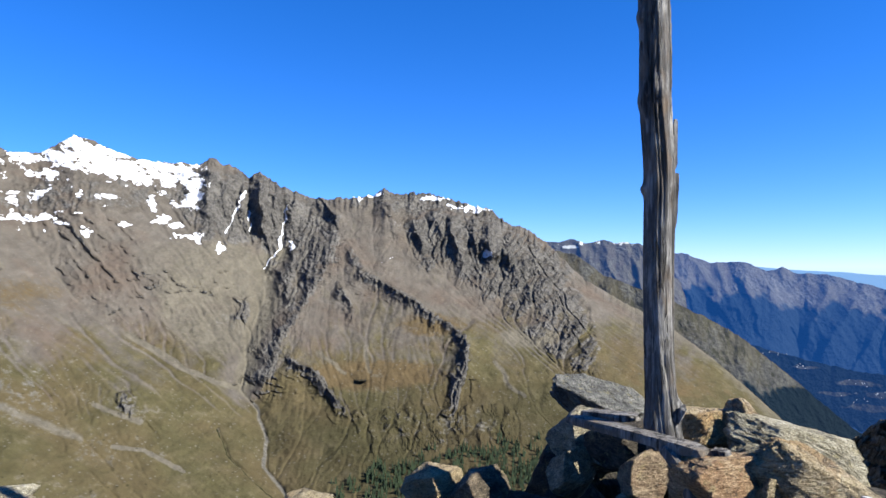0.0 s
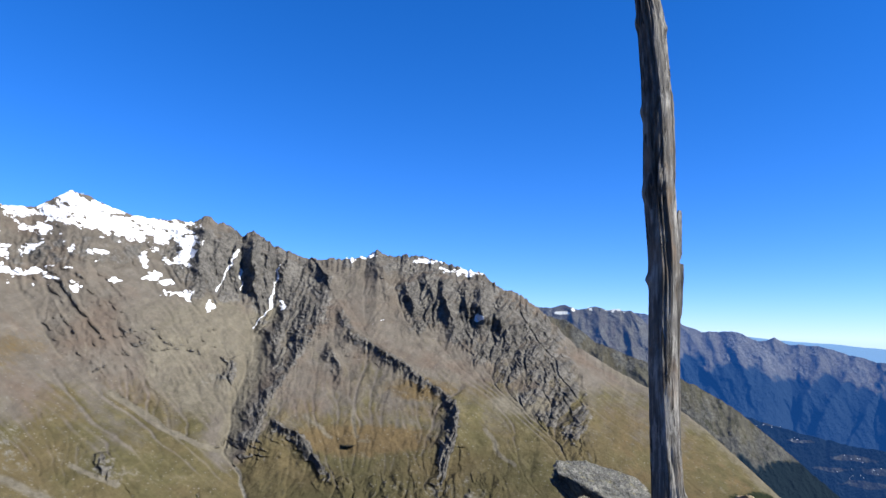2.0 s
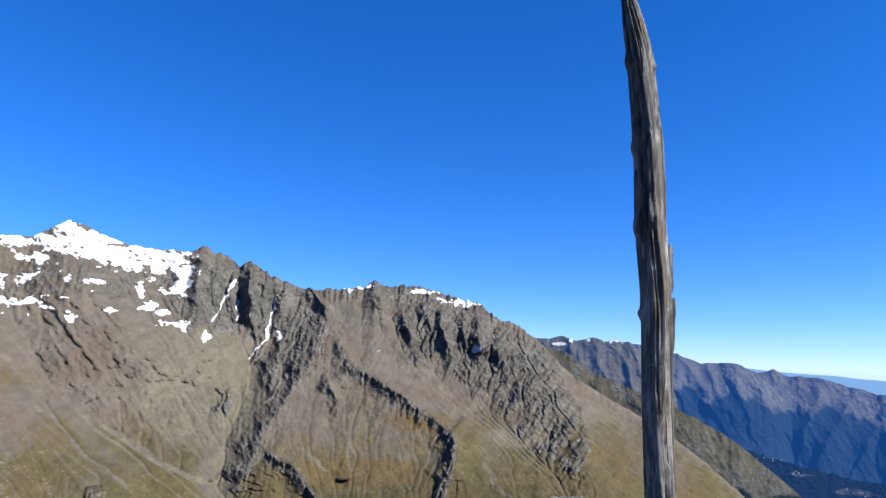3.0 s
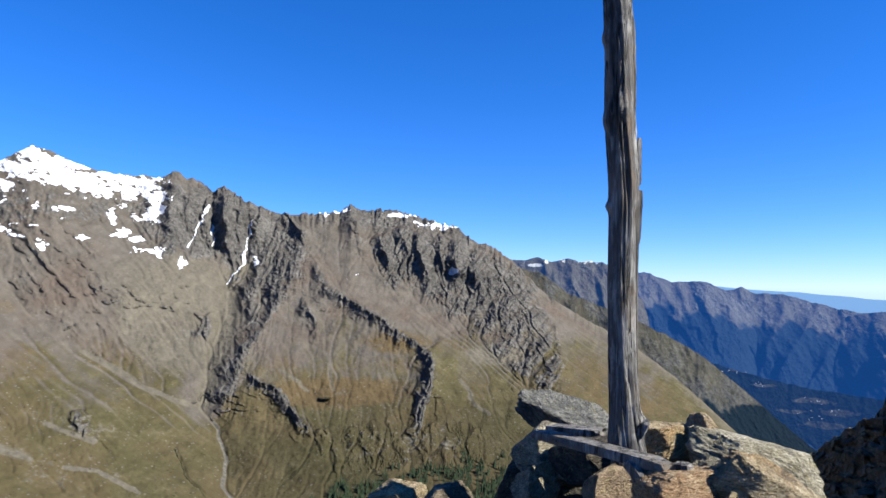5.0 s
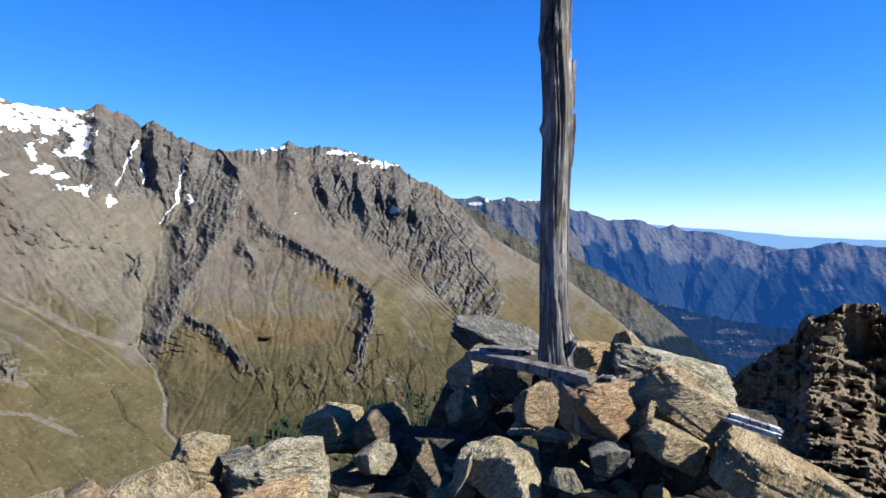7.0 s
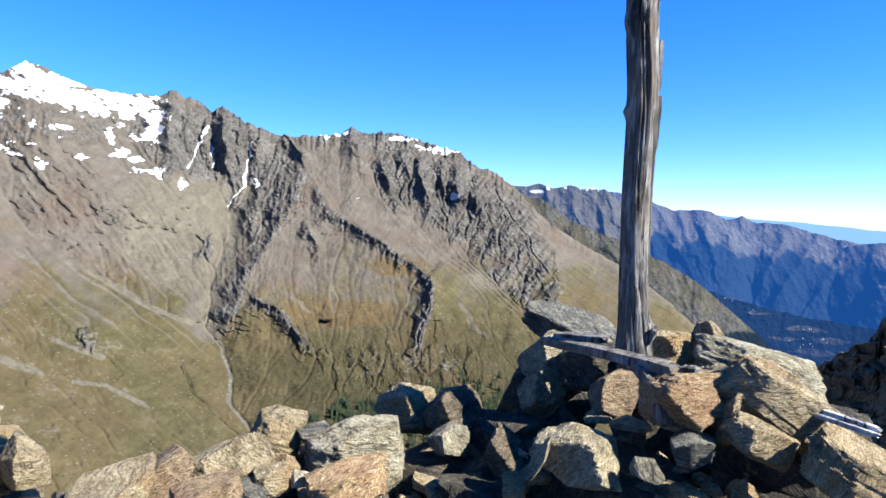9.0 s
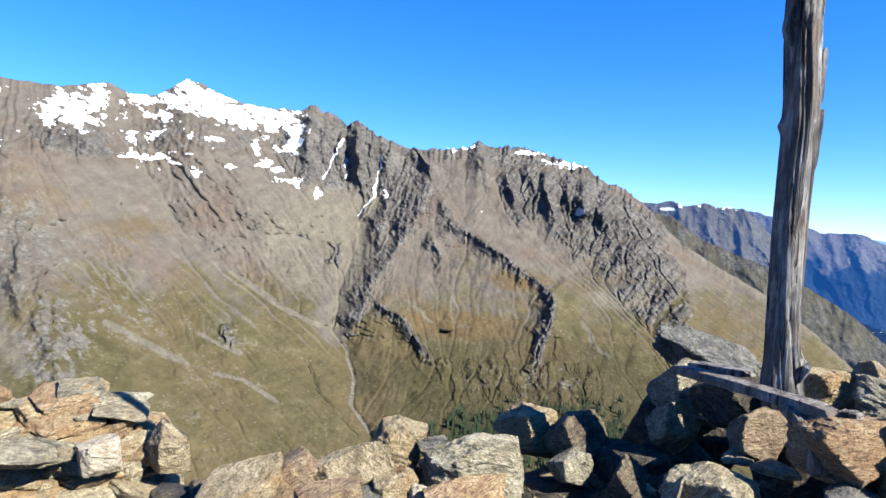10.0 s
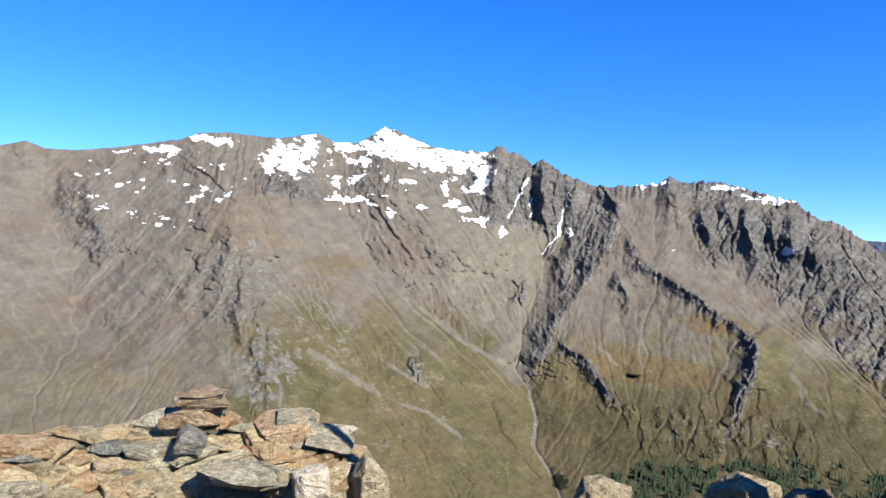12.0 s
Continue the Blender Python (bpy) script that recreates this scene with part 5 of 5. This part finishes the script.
for k in range(290):
    b = rng.uniform(-66, -31.5)
    s = rng.uniform(0, 1)
    edge = np.interp(b, [-66, -36, -31.5], [0, 0.0, 0.20])
    r = 3.45 + 1.1 * s - 0.5 * edge
    z = -1.80 + 0.60 * s - edge * (0.4 + 0.6 * s) - 0.02 * (k % 3) + 0.05 * float(value_noise(np.array([b * 0.25, s * 3]), 5))
    w = rng.uniform(0.13, 0.34)
    ob = new("flat_stone", SLABS[rng.randint(14)])
    ob.matrix_world = pose(r * math.sin(radians(b)), r * math.cos(radians(b)), z, rng.normal(4, 8), rng.normal(0, 8), -b + rng.normal(0, 25)) @ Matrix.Diagonal((w, w * rng.uniform(0.6, 1.0), rng.uniform(0.035, 0.11), 1))
    tagged(ob, "flat weathered slab in the stone heap", "stone", HEAP)
under = Joined()
for k in range(330):
    b = rng.uniform(-66, -30.5)
    s = rng.uniform(0, 1)
    r = 3.35 + 1.25 * s
    edge = np.interp(b, [-66, -36, -31.5], [0, 0.0, 0.20])
    w = rng.uniform(0.2, 0.42)
    under.add(FILL[k % 8], pose(r * math.sin(radians(b)), r * math.cos(radians(b)), -1.87 + 0.57 * s - edge - 0.1 * (k % 3), rng.uniform(-15, 15), rng.uniform(-15, 15), rng.uniform(0, 360)) @ Matrix.Diagonal((w, w * 0.9, w * 0.5, 1)))
under.link("rubble", TAN_STONE, "broken tan rubble beneath the heap of slabs", "rubble")

# ---- the dark outcrop on the ridge ----
def polar(b, d, z):
    return d * math.sin(radians(b)), d * math.cos(radians(b)), z


outcrop = tagged(new("rock_outcrop"), "dark craggy schist outcrop of stacked broken layers", "rock")
outcrop.location = polar(41, 14, -6)
oo = np.array(outcrop.location)
gb, gt = np.linspace(30.0, 62, 190), np.linspace(0, 1, 130)
GT, GB = np.meshgrid(gt, gb, indexing="ij")
top_el = np.interp(GB, [30, 31.6, 33.5, 35.2, 36.3, 36.6, 38.2, 39.0, 41.5, 42.2, 43.5, 48, 62], [-16, -12.4, -10.6, -9.6, -8.6, -7.4, -7.0, -6.2, -6.1, -7.2, -7.0, -8.0, -9.0])
GE = -26 + (top_el + 26) * GT
GD = 8.5 + 5.5 * smooth_step(0.0, 0.75, GT) + 0.9 * GT
cr = fractal(np.stack([GB * 0.5, GE * 1.5], -1), 5, 0.6, 401, ridged=True)
lay = value_noise(np.stack([GB * 0.35, np.floor(GE * 3.2 + 0.8 * value_noise(np.stack([GB * 0.4, GE * 0.3], -1), 403)) * 1.7], -1), 402)
GD = GD - 0.95 * cr * smooth_step(0, 0.2, GT) - 0.14 * lay - 1.5 * np.exp(-((GB - 37.2) / 1.6) ** 2) * smooth_step(0.3, 0.8, GT) * (1 - GT) * 2
GD = GD + 1.3 * np.exp(-((GB - 40.3) / 1.1) ** 2 - ((GE + 9.0) / 1.3) ** 2)
GD = GD + 0.34 * np.clip(GB - 37.6, 0, 12) * smooth_step(0.35, 0.7, GT) + 0.9 * np.clip(37.6 - GB, 0, 6) * smooth_step(0.1, 0.4, GT)
GE = GE + 0.2 * lay * GT + 0.45 * cr * GT
fx, fy, fz = GD * np.sin(np.radians(GB)), GD * np.cos(np.radians(GB)), GD * np.tan(np.radians(GE))
bx, by, bz = (GD[-1] + 4) * np.sin(np.radians(gb)), (GD[-1] + 4) * np.cos(np.radians(gb)), fz[-1] - 5
foot_row = np.stack([fx[0], fy[0], fz[0] - 8], -1)
sheet = np.concatenate([foot_row, np.stack([fx, fy, fz], -1).reshape(-1, 3), np.stack([bx, by, bz], -1)])
link_mesh("rock_body", sheet - oo, grid_faces(132, 190), BROWN_STONE, outcrop, smooth=False)
rng = np.random.RandomState(23)
CHIP = []
for k in range(6):
    v, fc = stone_geometry(500 + k, (1, 1, 1), 5, 6, 24, 0.05)
    o = link_mesh("fragment", v, fc, (BROWN_STONE, SHADE_DARK_STONE, RED_STONE)[k % 3], smooth=False)
    CHIP.append(o.data)
    bpy.data.objects.remove(o)
for k in range(290):
    i, j = rng.randint(4, 128), rng.randint(3, 150)
    q = Vector((fx[i, j], fy[i, j], fz[i, j]))
    w = rng.uniform(0.14, 0.38) * (0.6 if i < 60 else 1.0)
    ob = new("fragment", CHIP[rng.randint(6)])
    ob.parent = outcrop
    ob.matrix_world = Matrix.Translation(q - outcrop.location) @ pose(0, 0, 0.03, rng.normal(0, 14), rng.normal(0, 14), rng.uniform(0, 360)) @ Matrix.Diagonal((w, w * rng.uniform(0.5, 0.9), w * rng.uniform(0.12, 0.34), 1))

# ---- a small tarn on the bench ----
WATER = Nodes("dark_tarn_water", 0.08)
WATER = WATER.done(WATER.ramp(WATER.noise(0.05, 3), (0.4, (0.012, 0.016, 0.016)), (0.6, (0.025, 0.028, 0.022))))
tc = ground_at(-6.9, -9.7)
ang = np.linspace(0, 2 * np.pi, 40, endpoint=False)
rim = np.stack([tc.x + 26 * np.cos(ang) * (1 + 0.15 * np.sin(3 * ang)), tc.y + 26 * np.sin(ang) * (1 + 0.1 * np.cos(2 * ang)), np.full(40, tc.z + 4.0)], -1)
mid_pt = rim.mean(0, keepdims=True)
tarn = link_mesh("water", np.concatenate([rim, mid_pt]), [(k, (k + 1) % 40, 40) for k in range(40)], WATER)
tagged(tarn, "small dark tarn on a grassy bench", "water", kind="structure")

# ---- conifers on the lower slope ----
NEEDLES = Nodes("conifer_needles", 0.9)
NEEDLES = NEEDLES.done(NEEDLES.ramp(NEEDLES.noise(0.4, 3), (0.35, (0.012, 0.022, 0.012)), (0.65, (0.035, 0.052, 0.022))))
rng = np.random.RandomState(31)
tv, tf = [], []
spots = []
while len(spots) < 1500:
    b = rng.uniform(-9.5, 12.5)
    el = rng.uniform(-20.5, -13.8)
    if el > -14.5 - 0.25 * max(0, 4 - b) + 0.9 * float(value_noise(np.array([b * 1.1, 3.3]), 12)) or float(value_noise(np.array([b * 1.6, el * 1.2]), 14)) < -0.22:
        continue
    spots.append((b, el))
for b, el in spots:
    q = ground_at(b, el)
    hgt = rng.uniform(14, 30)
    for tier in range(4):
        z0, z1 = hgt * (0.1 + 0.2 * tier), hgt * (0.48 + 0.175 * tier)
        rr = hgt * (0.17 - 0.034 * tier)
        i0 = len(tv)
        for s in range(8):
            a = s * math.pi / 4 + rng.uniform(0, 0.4)
            k = rr * (1.0 if s % 2 else 0.55) * rng.uniform(0.8, 1.2)
            tv.append((q.x + k * math.cos(a), q.y + k * math.sin(a), q.z + z0 - 2))
        tv.append((q.x, q.y, q.z + z1 - 2))
        tf += [(i0 + s, i0 + (s + 1) % 8, i0 + 8) for s in range(8)]
wood = link_mesh("conifer_wood", tv, tf, NEEDLES, smooth=False)
tagged(wood, "dark green conifer wood on the lower slope", "trees", kind="stuff")

# ---- houses of the village in the far valley ----
WALLS = Nodes("pale_house_walls", 0.8)
WALLS = WALLS.done(WALLS.ramp(WALLS.noise(0.1, 2), (0.4, (0.34, 0.35, 0.36)), (0.6, (0.48, 0.48, 0.46))))
hv, hf = [], []
rng = np.random.RandomState(41)
for k in range(28):
    b0, e0 = ((28.5, -7.5), (31.9, -8.5), (33.4, -9.0), (31.9, -9.6), (26.6, -6.55))[k % 5]
    b, el = rng.normal(b0, 0.5), rng.normal(e0, 0.12)
    r = valley_reach - 30 * (float(np.interp(b, [22, 28, 32, 36, 44], [-5.6, -6.9, -7.6, -8.0, -8.5])) - el) - 14
    c = np.array([r * math.sin(radians(b)), r * math.cos(radians(b)), r * math.tan(radians(el))])
    w, l, h = rng.uniform(2, 4), rng.uniform(3, 5), rng.uniform(1.5, 2.5)
    i0 = len(hv)
    for dx, dy, dz in ((-1, -1, 0), (1, -1, 0), (1, 1, 0), (-1, 1, 0), (-1, -1, 1), (1, -1, 1), (1, 1, 1), (-1, 1, 1), (-1, 0, 1.5), (1, 0, 1.5)):
        hv.append(c + np.array([dx * l / 2, dy * w / 2, dz * h]))
    hf += [(i0 + p, i0 + q, i0 + r, i0 + s) for p, q, r, s in ((0, 1, 5, 4), (1, 2, 6, 5), (2, 3, 7, 6), (3, 0, 4, 7), (4, 5, 9, 8), (7, 8, 9, 6))]
village = link_mesh("village_houses", hv, hf, WALLS, smooth=False)
tagged(village, "scattered pale houses of a village in the valley", "houses", kind="stuff")
